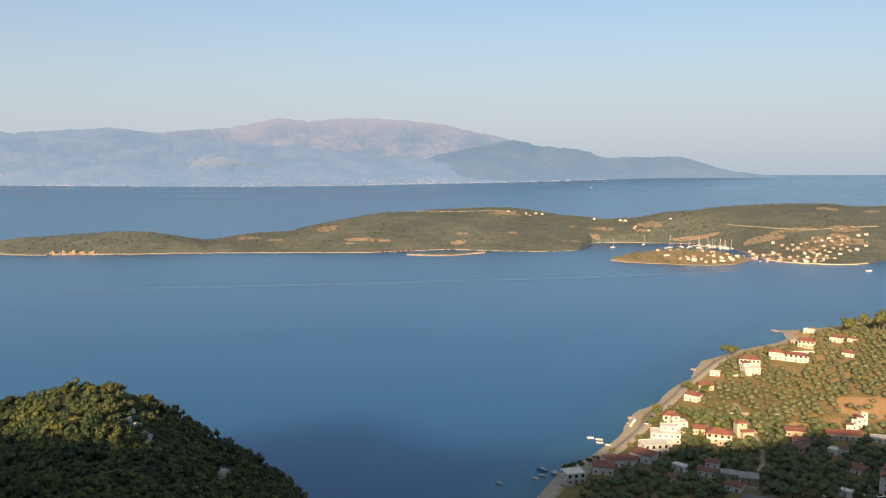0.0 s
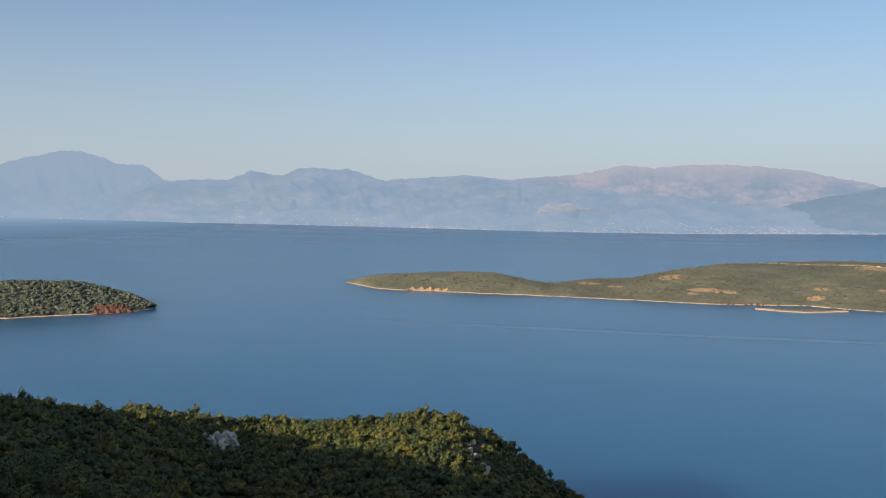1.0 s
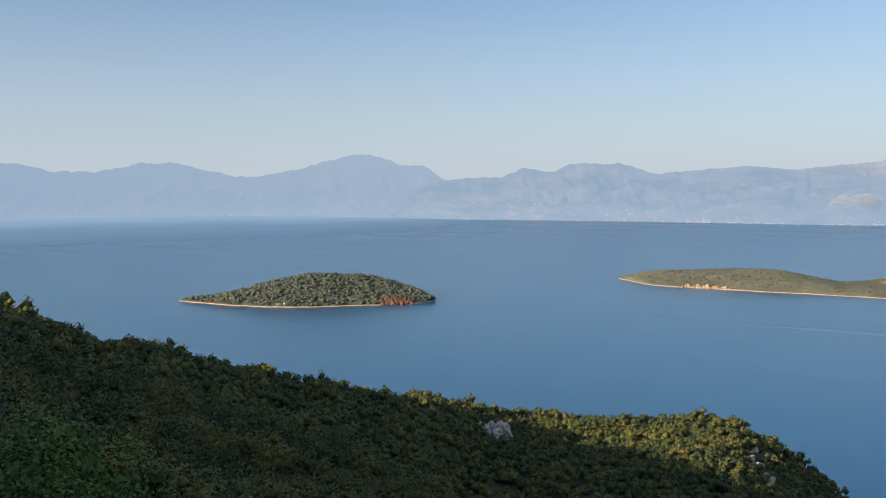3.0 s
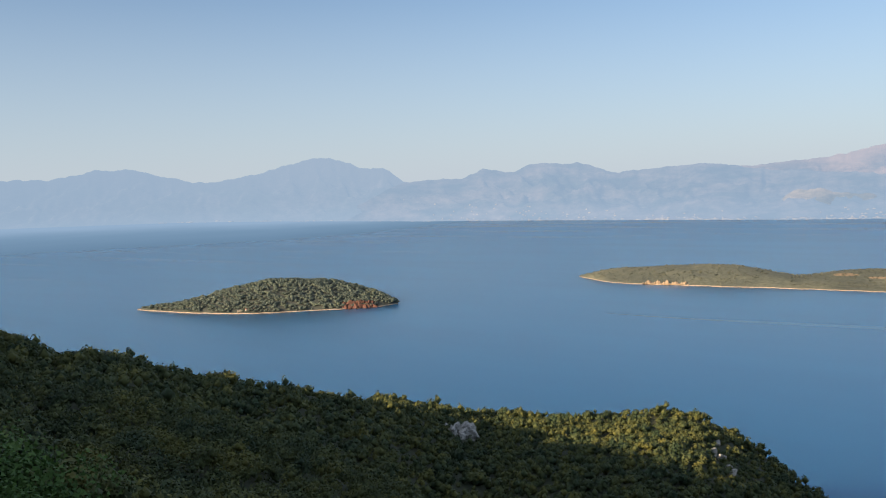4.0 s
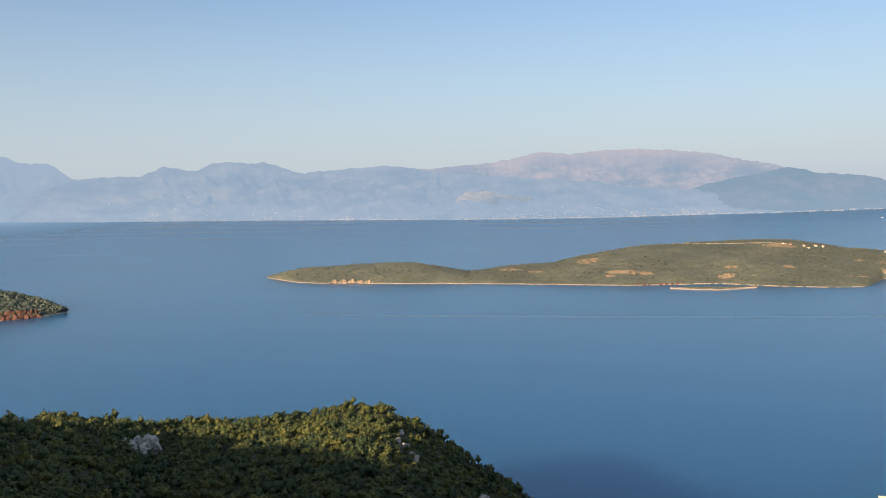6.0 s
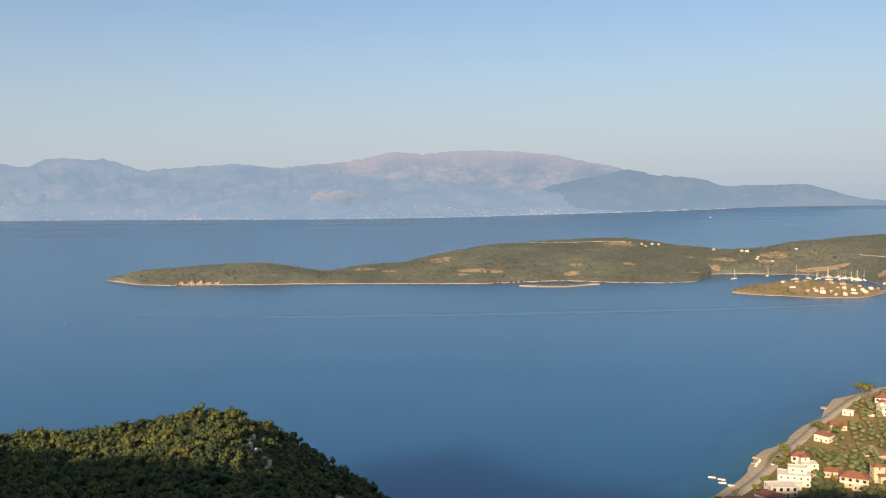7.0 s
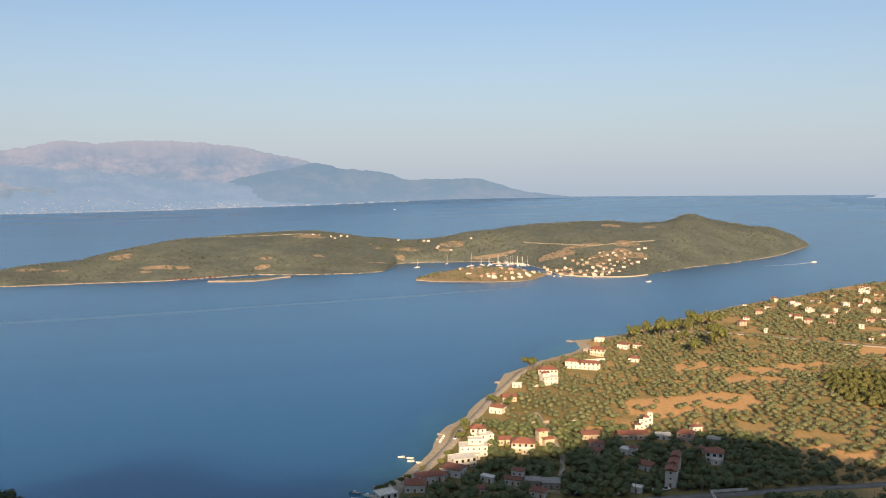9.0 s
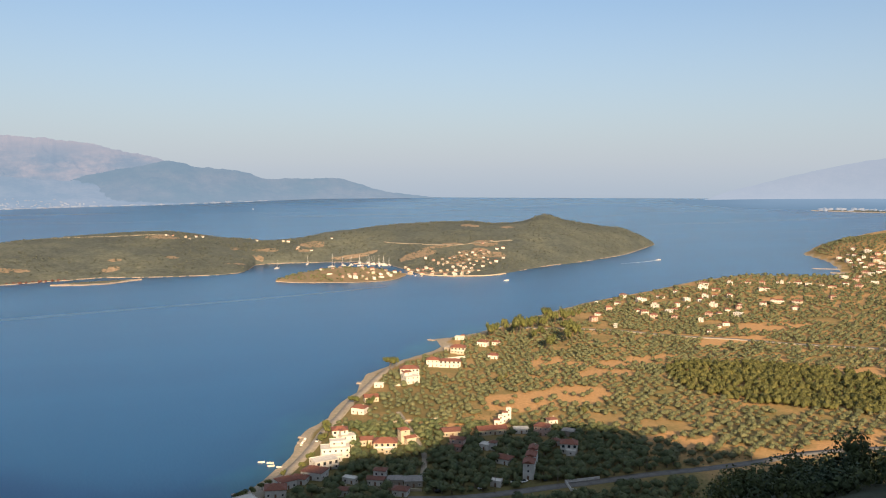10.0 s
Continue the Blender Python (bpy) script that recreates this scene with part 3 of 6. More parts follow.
SLOPES_PLAIN = (
    (4, (163.3, 155, 112, 58, 12, -12, -20, -30)),
    (36, (163.3, 155, 112, 60, 25, 10, 4, 0)),
    (39.5, (163.3, 156.5, 138.5, 72, 32, 13, 4, 0)),
    (43, (163.3, 157, 142.5, 90, 45, 18, 4, 0)),
    (52, (163.3, 158, 145, 110, 75, 40, 12, 0)),
    (80, (163.3, 160, 150, 135, 115, 80, 40, 10)),
    (180, (163.3, 164, 158, 148, 140, 120, 90, 40)),
)
SLOPES = SLOPES_BACK + SLOPES_SPUR + SLOPES_PLAIN
# the ridge behind the lookout, which keeps the evening sun off the slopes below: place along it, height
RIDGE = [(-600, 60), (-420, 120), (-300, 185), (-249, 203), (-224, 203), (-199, 203.5), (-181, 205.5), (-166, 208), (-151, 210.5), (-138, 211.5), (-129, 212), (-112, 213), (-95, 214), (-45, 216), (-26, 219), (-9, 222), (5, 226),
         (16, 228.5), (42, 228.8), (58, 232.7), (69, 237.5), (84, 242.5), (122, 243.8), (154, 242.4), (167, 239.3), (182, 236.6), (194, 232.4), (200, 228.7), (215, 225.4), (232, 219.7), (254, 212.3),
         (300, 200), (500, 140), (800, 60)]
VILLAGE_SHORE = [(-40, 250), (20, 330), (60, 412), (76, 430), (92, 452), (103, 468), (111, 491), (121, 511), (138, 527), (157, 562), (179, 589), (192, 620), (203, 640),
                 (219, 650), (245, 675), (268, 688), (299, 709), (305, 748), (324, 748), (363, 764), (476, 835), (572, 891), (707, 945), (840, 1010),
                 (960, 1040), (1050, 985), (1110, 985), (1190, 1070), (1262, 1160), (1310, 1260), (1500, 1400), (1900, 1620), (2700, 2000)]


def mountain_height(az, r):
    zs = [np.interp(r, REACH, row) for _, row in SLOPES]
    bearings = np.array([b for b, _ in SLOPES], float)
    k = np.clip(np.searchsorted(bearings, az) - 1, 0, len(bearings) - 2)
    t = (az - bearings[k]) / (bearings[k + 1] - bearings[k])
    t = t * t * (3 - 2 * t)
    zs = np.array(zs)
    idx = np.indices(np.shape(az))
    front = zs[(k, *idx)] * (1 - t) + zs[(k + 1, *idx)] * t
    x, y = polar(az, r)
    u = radians(SUN_AZ)
    along, towards = x * -math.cos(u) + y * math.sin(u), x * math.sin(u) + y * math.cos(u)
    top = curve(RIDGE, along) + 2.2 * rough_field(along, along * 0, 22, 3, 15) * np.clip((-90 - along) / 30, 0, 1)
    back = np.where(towards < 150, top - (150 - towards) * 0.62, top - (towards - 150) * 0.12)
    return np.maximum(front, np.where(towards > -120, back, -50))


def land_height(x, y):
    r, az = np.hypot(x, y), np.degrees(np.arctan2(x, y))
    m = mountain_height(az, r)
    lumps = np.clip((r - 8) / 60, 0, 1)
    u = radians(SUN_AZ)
    lumps = lumps * np.clip(1.2 - (x * math.sin(u) + y * math.cos(u)) / 80, 0.15, 1)
    m = m + lumps * (rough_field(x, y, 60, 4, 3) * 4.0 + rough_field(x, y, 14, 2, 5) * 0.8) - np.clip((r - 560) / 3, 0, 200) * (np.abs(az) < 57)
    d = inland(x, y, VILLAGE_SHORE)
    p = np.where(d > 0, 0.25 + 1.6 * (1 - np.exp(-np.maximum(d, 0) / 9)) + 0.018 * np.maximum(d, 0), np.maximum(d * 0.12, -6))
    p = p + np.clip(d / 60, 0, 1) * rough_field(x, y, 130, 3, 9) * 2.2
    p = p + 42 * np.exp(-(((x - 1560) / 260) ** 2 + ((y - 1120) / 230) ** 2)) * np.clip(d / 60, 0, 1)
    p = np.where((az < 0) & (r < 700), -30, p)
    return np.maximum(m, p)


def height_at(x, y):
    return float(land_height(np.array([float(x)]), np.array([float(y)]))[0])


g_az = np.concatenate([np.arange(-180, -76, 4.0), np.arange(-76, 57, 0.4), np.arange(58, 179, 4.0), [180.0]])
g_r = np.concatenate([[0.0, 1.5, 3.0], np.geomspace(5, 2900, 300)])
AZ, RR = np.meshgrid(g_az, g_r)
gx, gy = polar(AZ, RR)
gz = land_height(gx, gy)
gf = grid_faces(len(g_r), len(g_az))
gf = gf[(gz.ravel()[gf].max(1) > -2.5)]
used = np.unique(gf)
remap = np.full(gz.size, -1)
remap[used] = np.arange(len(used))
ground = mesh_of("ground", np.stack([gx.ravel(), gy.ravel(), gz.ravel()], -1)[used], remap[gf], [SOIL, FIELD], True)
ground.attributes.new("bare", "FLOAT", "POINT").data.foreach_set("value", bareness(gx.ravel()[used], gy.ravel()[used]).astype(np.float32))
green = np.clip((300 - gx.ravel()[used]) / 60, 0, 1) * np.clip((525 - np.hypot(gx.ravel()[used], gy.ravel()[used])) / 60, 0, 1) + 0.6 * np.clip((215 - gx.ravel()[used] + 0.1 * gy.ravel()[used]) / 60, 0, 1)
ground.attributes.new("lush", "FLOAT", "POINT").data.foreach_set("value", (0.85 * np.clip(green, 0, 1)).astype(np.float32))
mid = np.stack([gx.ravel()[gf].mean(1), gy.ravel()[gf].mean(1)], -1)
coast_d = inland(mid[:, 0], mid[:, 1], VILLAGE_SHORE)
low = gz.ravel()[gf].mean(1)
hill_m = mountain_height(np.degrees(np.arctan2(mid[:, 0], mid[:, 1])), np.hypot(mid[:, 0], mid[:, 1]))
shore_d = inland(gx.ravel()[used], gy.ravel()[used], VILLAGE_SHORE)
strip = (6.5 + 3 * rough_field(gx.ravel()[used], gy.ravel()[used], 40, 3, 4)) * np.clip((900 - gy.ravel()[used]) / 150, 0.3, 1)
ground.attributes.new("sand", "FLOAT", "POINT").data.foreach_set("value", np.clip(1.5 - shore_d / strip, 0, 1).astype(np.float32))
is_plain = (mid[:, 0] > 25) & ((coast_d > 0) & (low > hill_m + 1.0) | (low < 18) & (coast_d > -30))
slot = np.where(is_plain, 1, 0)
ground.polygons.foreach_set("material_index", slot.astype(np.int32))
setting("ground", ground, "wooded mountain slope running down to a dry coastal plain", "ground")


def steady(front, a):
    """The shore with its small bays ironed out, which the hills behind follow."""
    lo, hi = front[0][0], front[-1][0]
    reach = np.clip(np.minimum(a - lo, hi - a), 0, min(5.5, (hi - lo) / 8))
    return sum(curve(front, a + s * reach) for s in np.linspace(-1, 1, 11)) / 11


# ---- islands: each one a shore seen in front, a crest line and a back slope ----
def island(name, bearings, front, crest, depth, step, mats, label, seed, bump=1.0, rim=0.7, category="island", bank=0.5, fields=()):
    """front: bearing to distance of the near shore; crest: bearing to (distance behind the shore, height); depth: how far back it goes."""
    az = np.arange(bearings[0], bearings[1] + step / 2, step)
    v = np.concatenate([[-0.03, 0.0], np.linspace(0.01, 1.0, 100) ** 1.6, [1.04]])
    A, V = np.meshgrid(az, v)
    f = curve(front, A)
    back = curve([(c[0], c[1]) for c in depth], A)
    f = f + rough_field(A * 25, A * 0, 14, 3, seed) * 4
    calm = steady(front, A)
    R = calm + V * back + (f - calm) * np.clip(1 - V, 0, 1) ** 5
    x, y = polar(A, R)
    top, where = curve([(c[0], c[2]) for c in crest], A), curve([(c[0], c[1]) for c in crest], A) / back
    up, down = np.clip(V / where, 0, 1), np.clip((V - where) / (1 - where), 0, 1)
    rise = np.where(V < where, np.sin(up * math.pi / 2) ** np.interp(A, [-60, 12, 17, 26, 31, 60], [0.9, 0.9, 1.4, 1.3, 0.9, 0.9]), np.cos(down * math.pi / 2))
    # knolls stand on the crest alone; the slope before it follows the broad line of the hill
    broad = sum(curve([(c[0], c[2]) for c in crest], np.clip(A + s, crest[0][0], crest[-1][0])) for s in np.linspace(-3.5, 3.5, 9)) / 9
    top = np.where(V < where, np.minimum(broad, top * 1.6) + (top - np.minimum(broad, top * 1.6)) * up ** 2.5, top)
    edge = np.clip(np.minimum(V, 1 - V) * back / 40, 0, 1)
    z = bank * (V > 0.001) * (V < 0.999) + top * np.maximum(rise, 0)
    z = z + edge * np.clip(top / 25, 0.1, 1) * bump * (rough_field(x, y, 120, 4, seed + 2) * 5 * np.clip(np.minimum(up, 1 - down * 0.5), 0, 1) + rough_field(x, y, 16, 3, seed + 5) * 1.6)
    z = np.where((V <= 0.001) | (V >= 0.999), -1.5, np.maximum(z, 0.5))
    faces = grid_faces(*A.shape)
    me = mesh_of(name, np.stack([x.ravel(), y.ravel(), z.ravel()], -1), faces, mats, True)
    fv = V.ravel()[faces].mean(1) * back.ravel()[faces].mean(1)
    n = rough_field(A.ravel()[faces].mean(1) * 25, fv * 0, 9, 3, seed + 8)
    me.polygons.foreach_set("material_index", (fv < rim * (1.0 + 0.7 * n)).astype(np.int32))
    bare = np.zeros(x.size)
    for fx, fy, fa, fb in fields:
        bare = np.maximum(bare, np.clip(1.25 - ((x.ravel() - fx) / fa) ** 2 - ((y.ravel() - fy) / fb) ** 2, 0, 0.55))
    me.attributes.new("field", "FLOAT", "POINT").data.foreach_set("value", bare.astype(np.float32))
    ob = setting(name, me, label, category)
    return ob, lambda a, v_: (np.interp(a, az, f[0]) + v_ * np.interp(a, az, back[0]))


pen_front = [(-29.6, 1560), (-28, 1480), (-23.4, 1413), (-16.3, 1368), (-11, 1343), (-5.5, 1325), (-2.4, 1338), (0.6, 1356), (2.9, 1342), (6, 1338), (8.3, 1352),
             (9.5, 1389), (10.1, 1470), (13.6, 1493), (17.2, 1500), (18.4, 1478), (19.3, 1436), (20.2, 1380), (21.0, 1328), (22.2, 1304), (24.6, 1297), (26.1, 1314), (29.6, 1441), (33, 1569), (35.6, 1743), (36.9, 1925)]
pen_depth = [(-29.6, 20), (-28, 90), (-23.4, 190), (-16.3, 170), (-11, 260), (-5, 420), (2, 520), (9, 480), (10.5, 330), (14, 340), (20, 560), (26, 640), (30, 560), (34, 420), (36, 200), (36.9, 30)]
pen_el = [(-29.6, -6.0), (-28, -5.62), (-24.9, -5.40), (-21.6, -5.32), (-18.8, -5.52), (-17.1, -5.88), (-15.7, -6.11), (-13.5, -5.83), (-10.1, -5.60), (-8.6, -5.25), (-6.3, -4.82),
          (-4, -4.49), (-1.7, -4.31), (2.5, -4.20), (4.5, -4.19), (6.4, -4.37), (8.3, -4.70), (10.6, -4.82), (12.8, -4.80), (14.9, -4.29), (17.6, -3.91), (21.5, -3.68),
          (24.2, -3.55), (26.5, -3.69), (28, -3.64), (29.7, -3.08), (31.1, -3.45), (33.3, -3.72), (34.8, -3.80), (35.9, -4.25), (36.9, -4.9)]


# cleared plots and terraces: x, y, half width, half depth
PEN_FIELDS = [(378, 1533, 26, 24), (266, 1467, 11, 12), (235, 1527, 9, 20), (215, 1401, 20, 7), (439, 1460, 50, 10), (525, 1363, 38, 24), (582, 1387, 42, 14), (658, 1372, 28, 26),
              (283, 1508, 28, 16), (704, 1539, 20, 24), (768, 1502, 16, 18), (-200, 1454, 24, 22), (-123, 1380, 44, 11), (-152, 1361, 11, 6), (32, 1426, 12, 8), (25, 1386, 15, 12),
              (118, 1588, 32, 22), (120, 1435, 12, 10), (-280, 1388, 15, 9), (-328, 1409, 22, 14), (590, 1300, 34, 30), (355, 1500, 16, 9), (620, 1330, 30, 16),
              (505, 1225, 30, 9), (548, 1222, 26, 10), (478, 1242, 16, 15), (560, 1282, 26, 20), (642, 1300, 24, 20), (474, 1278, 14, 16), (500, 1262, 16, 12)]


def crest_of(front, depth, el, share):
    out = []
    for a, e in el:
        back = float(curve(depth, a)) * share
        r = float(steady(front, a)) + back
        out.append((a, back, max(EYE - r * math.tan(radians(-e)), 1.0)))
    return out


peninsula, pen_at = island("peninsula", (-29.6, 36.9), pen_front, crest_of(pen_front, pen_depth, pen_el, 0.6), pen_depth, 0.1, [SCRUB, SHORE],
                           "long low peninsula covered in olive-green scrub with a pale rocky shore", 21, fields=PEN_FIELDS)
isle_front = [(-59, 1375), (-55.9, 1292), (-53, 1247), (-50, 1226), (-46.5, 1226), (-43.8, 1227), (-42, 1256)]
isle_depth = [(-59, 12), (-55.9, 90), (-53, 170), (-50, 230), (-46.5, 230), (-43.8, 150), (-42, 15)]
isle_el = [(-59, -6.85), (-55.9, -6.58), (-54.5, -6.32), (-53, -5.92), (-51.1, -5.63), (-49.2, -5.56), (-46.9, -5.82), (-44.6, -6.42), (-43, -6.85), (-42, -7.4)]
isle, isle_at = island("wooded_island", (-59, -42), isle_front, crest_of(isle_front, isle_depth, isle_el, 0.5), isle_depth, 0.1, [ISLE_SOIL, SHORE],
                       "small wooded island with a pale shore and a red earth bank", 31)
spit_front = [(-2.5, 1288), (0.2, 1277), (2.9, 1313)]
spit, spit_at = island("sand_spit", (-2.5, 2.9), spit_front, [(-2.5, 4, 1.0), (0.2, 14, 2.2), (2.9, 4, 1.0)], [(-2.5, 8), (0.2, 30), (2.9, 8)], 0.1, [SCRUB, SHORE],
                       "narrow low spit of pale rock and scrub", 41, 0.3, 5)
islet_front = [(11.4, 1247), (12.6, 1230), (16.4, 1225), (19.2, 1248), (20.2, 1300)]
islet, islet_at = island("islet", (11.4, 20.2), islet_front, [(11.4, 5, 1.5), (13, 45, 7), (15.5, 62, 13), (18, 60, 12), (20.2, 8, 2)], [(11.4, 10), (13, 80), (16, 100), (18.5, 90), (20.2, 15)],
                         0.1, [DRY_GRASS, SHORE], "low islet with dry grass, white houses and a rocky rim", 51, 0.3)


# ---- far coast and ranges ----
def mountain_range(name, skyline, near, far, mat, label, seed, jag=1.0, shelf=0.3):
    """A range along the far side of the strait; skyline: bearing to angle over the eye's level; near, far: distances of its foot and crest."""
    az = np.arange(skyline[0][0], skyline[-1][0] + 0.05, 0.1)
    v = np.concatenate([[-0.01], np.linspace(0, 1, 60)])
    A, V = np.meshgrid(az, v)
    n0, f0 = curve(near, A), np.interp(A, [p[0] for p in far], [p[1] for p in far])
    R = n0 + V * (f0 - n0)
    x, y = polar(A, R)
    top = EYE + f0 * np.tan(np.radians(curve(skyline, A)))
    ridge = np.abs(rough_field(A * 78 + rough_field(A * 78, V * 500, 300, 2, seed) * 90, V * 330, 150, 5, seed + 1))
    rise = shelf * np.clip(V / 0.25, 0, 1) * 0.25 + (1 - shelf * 0.25) * np.clip((V - 0.08) / 0.92, 0, 1) ** 1.25
    z = top * rise * (1 - 0.75 * jag * ridge * np.clip((1 - V) * 3, 0, 1)) + jag * rough_field(A * 78, V * 0, 70, 5, seed + 4, 0.65) * 15 * V
    z = np.maximum(z, 0.8 + 5 * V)
    z = np.where(V < 0, -2, z)
    me = mesh_of(name, np.stack([x.ravel(), y.ravel(), z.ravel()], -1), grid_faces(*A.shape), mat, True)
    return setting(name, me, label, "mountains")


coast_near = [(-76, 4880), (-64, 4880), (-48, 4860), (-40, 4780), (-32, 4370), (-24, 4000), (-16, 3720), (-8, 3670), (0, 3860), (8, 4180), (14, 4650), (20, 4880)]
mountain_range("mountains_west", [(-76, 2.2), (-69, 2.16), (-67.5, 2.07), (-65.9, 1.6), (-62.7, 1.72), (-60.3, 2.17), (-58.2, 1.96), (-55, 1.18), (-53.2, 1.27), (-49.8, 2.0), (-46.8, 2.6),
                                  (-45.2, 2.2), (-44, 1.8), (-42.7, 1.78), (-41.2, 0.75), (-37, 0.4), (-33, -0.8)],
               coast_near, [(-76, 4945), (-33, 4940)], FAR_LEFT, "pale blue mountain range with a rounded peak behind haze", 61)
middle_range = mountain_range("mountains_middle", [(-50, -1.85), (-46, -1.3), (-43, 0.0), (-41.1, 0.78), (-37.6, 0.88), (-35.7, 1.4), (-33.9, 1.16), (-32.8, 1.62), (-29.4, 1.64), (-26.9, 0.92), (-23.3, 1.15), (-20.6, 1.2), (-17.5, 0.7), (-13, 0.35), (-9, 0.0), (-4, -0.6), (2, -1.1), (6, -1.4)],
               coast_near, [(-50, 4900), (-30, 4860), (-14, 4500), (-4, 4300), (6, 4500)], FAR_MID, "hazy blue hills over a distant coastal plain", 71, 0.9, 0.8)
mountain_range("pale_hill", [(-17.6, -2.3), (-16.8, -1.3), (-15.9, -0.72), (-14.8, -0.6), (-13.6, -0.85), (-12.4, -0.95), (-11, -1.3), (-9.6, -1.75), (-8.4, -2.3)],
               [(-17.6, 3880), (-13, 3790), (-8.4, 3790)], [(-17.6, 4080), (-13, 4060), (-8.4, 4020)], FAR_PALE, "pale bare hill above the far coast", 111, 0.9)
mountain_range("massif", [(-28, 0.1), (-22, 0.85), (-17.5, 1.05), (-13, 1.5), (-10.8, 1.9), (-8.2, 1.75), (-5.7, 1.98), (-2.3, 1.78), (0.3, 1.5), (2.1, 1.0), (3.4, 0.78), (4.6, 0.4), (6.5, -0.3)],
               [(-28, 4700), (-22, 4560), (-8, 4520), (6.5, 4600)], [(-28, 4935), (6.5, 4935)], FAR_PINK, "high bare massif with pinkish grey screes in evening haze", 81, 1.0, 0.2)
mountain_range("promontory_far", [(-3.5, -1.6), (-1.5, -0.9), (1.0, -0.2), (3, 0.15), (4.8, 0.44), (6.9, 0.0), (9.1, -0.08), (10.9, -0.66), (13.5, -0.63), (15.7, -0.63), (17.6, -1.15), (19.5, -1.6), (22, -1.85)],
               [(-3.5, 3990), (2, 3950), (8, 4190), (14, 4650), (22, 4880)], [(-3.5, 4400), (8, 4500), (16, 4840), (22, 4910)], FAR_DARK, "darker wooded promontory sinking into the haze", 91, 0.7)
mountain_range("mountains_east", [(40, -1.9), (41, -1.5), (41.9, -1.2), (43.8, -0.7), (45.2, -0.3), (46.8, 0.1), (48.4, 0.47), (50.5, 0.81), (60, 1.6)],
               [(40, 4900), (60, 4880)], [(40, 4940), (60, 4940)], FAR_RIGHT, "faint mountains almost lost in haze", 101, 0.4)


def strait_backdrop(name, dips, reach, ends, start=0.0):
    """A glowing sheet in place of the farthest water, haze painted into its emission: a plain backdrop of distance that
    closes the sea below the ranges. dips: bearing to its top's angle under the eye's level and how far it has faded
    there; reach, ends: where it begins and meets the far shore."""
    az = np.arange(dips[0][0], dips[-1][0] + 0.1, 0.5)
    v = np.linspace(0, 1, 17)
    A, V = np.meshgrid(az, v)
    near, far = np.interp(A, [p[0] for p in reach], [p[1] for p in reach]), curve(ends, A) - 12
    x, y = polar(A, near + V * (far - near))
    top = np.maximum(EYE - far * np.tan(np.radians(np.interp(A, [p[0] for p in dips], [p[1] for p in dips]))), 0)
    me = mesh_of(name, np.stack([x.ravel(), y.ravel(), (-0.5 + V * (top + 0.5)).ravel()], -1), grid_faces(*A.shape), STRAIT_GLOW, True)
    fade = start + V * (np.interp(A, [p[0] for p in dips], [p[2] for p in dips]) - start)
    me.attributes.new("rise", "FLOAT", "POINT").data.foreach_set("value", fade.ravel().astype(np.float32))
    return setting(name, me, "glowing backdrop sheet painted as far blue water fading into evening haze", "backdrop")


strait_backdrop("backdrop_west", [(-76, 1.27, 1), (-66, 1.28, 1), (-56, 1.38, 1), (-50, 1.56, 0.95), (-44, 1.79, 0.75), (-40, 1.96, 0.4), (-37, 2.03, 0.1)],
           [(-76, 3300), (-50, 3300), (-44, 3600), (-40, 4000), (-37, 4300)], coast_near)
strait_backdrop("backdrop_east", [(38, 1.93, 0.45), (40, 1.89, 0.5), (44, 1.77, 0.75), (50, 1.64, 0.85), (60, 1.58, 0.9)], [(38, 4300), (42, 3900), (60, 3700)], [(38, 4900), (60, 4890)], 0.45)


# ---- plants ----
OCTA_V = np.array([(1, 0, 0), (-1, 0, 0), (0, 1, 0), (0, -1, 0), (0, 0, 1), (0, 0, -1)], float)
OCTA_F = np.array([(0, 2, 4), (2, 1, 4), (1, 3, 4), (3, 0, 4), (2, 0, 5), (1, 2, 5), (3, 1, 5), (0, 3, 5)])


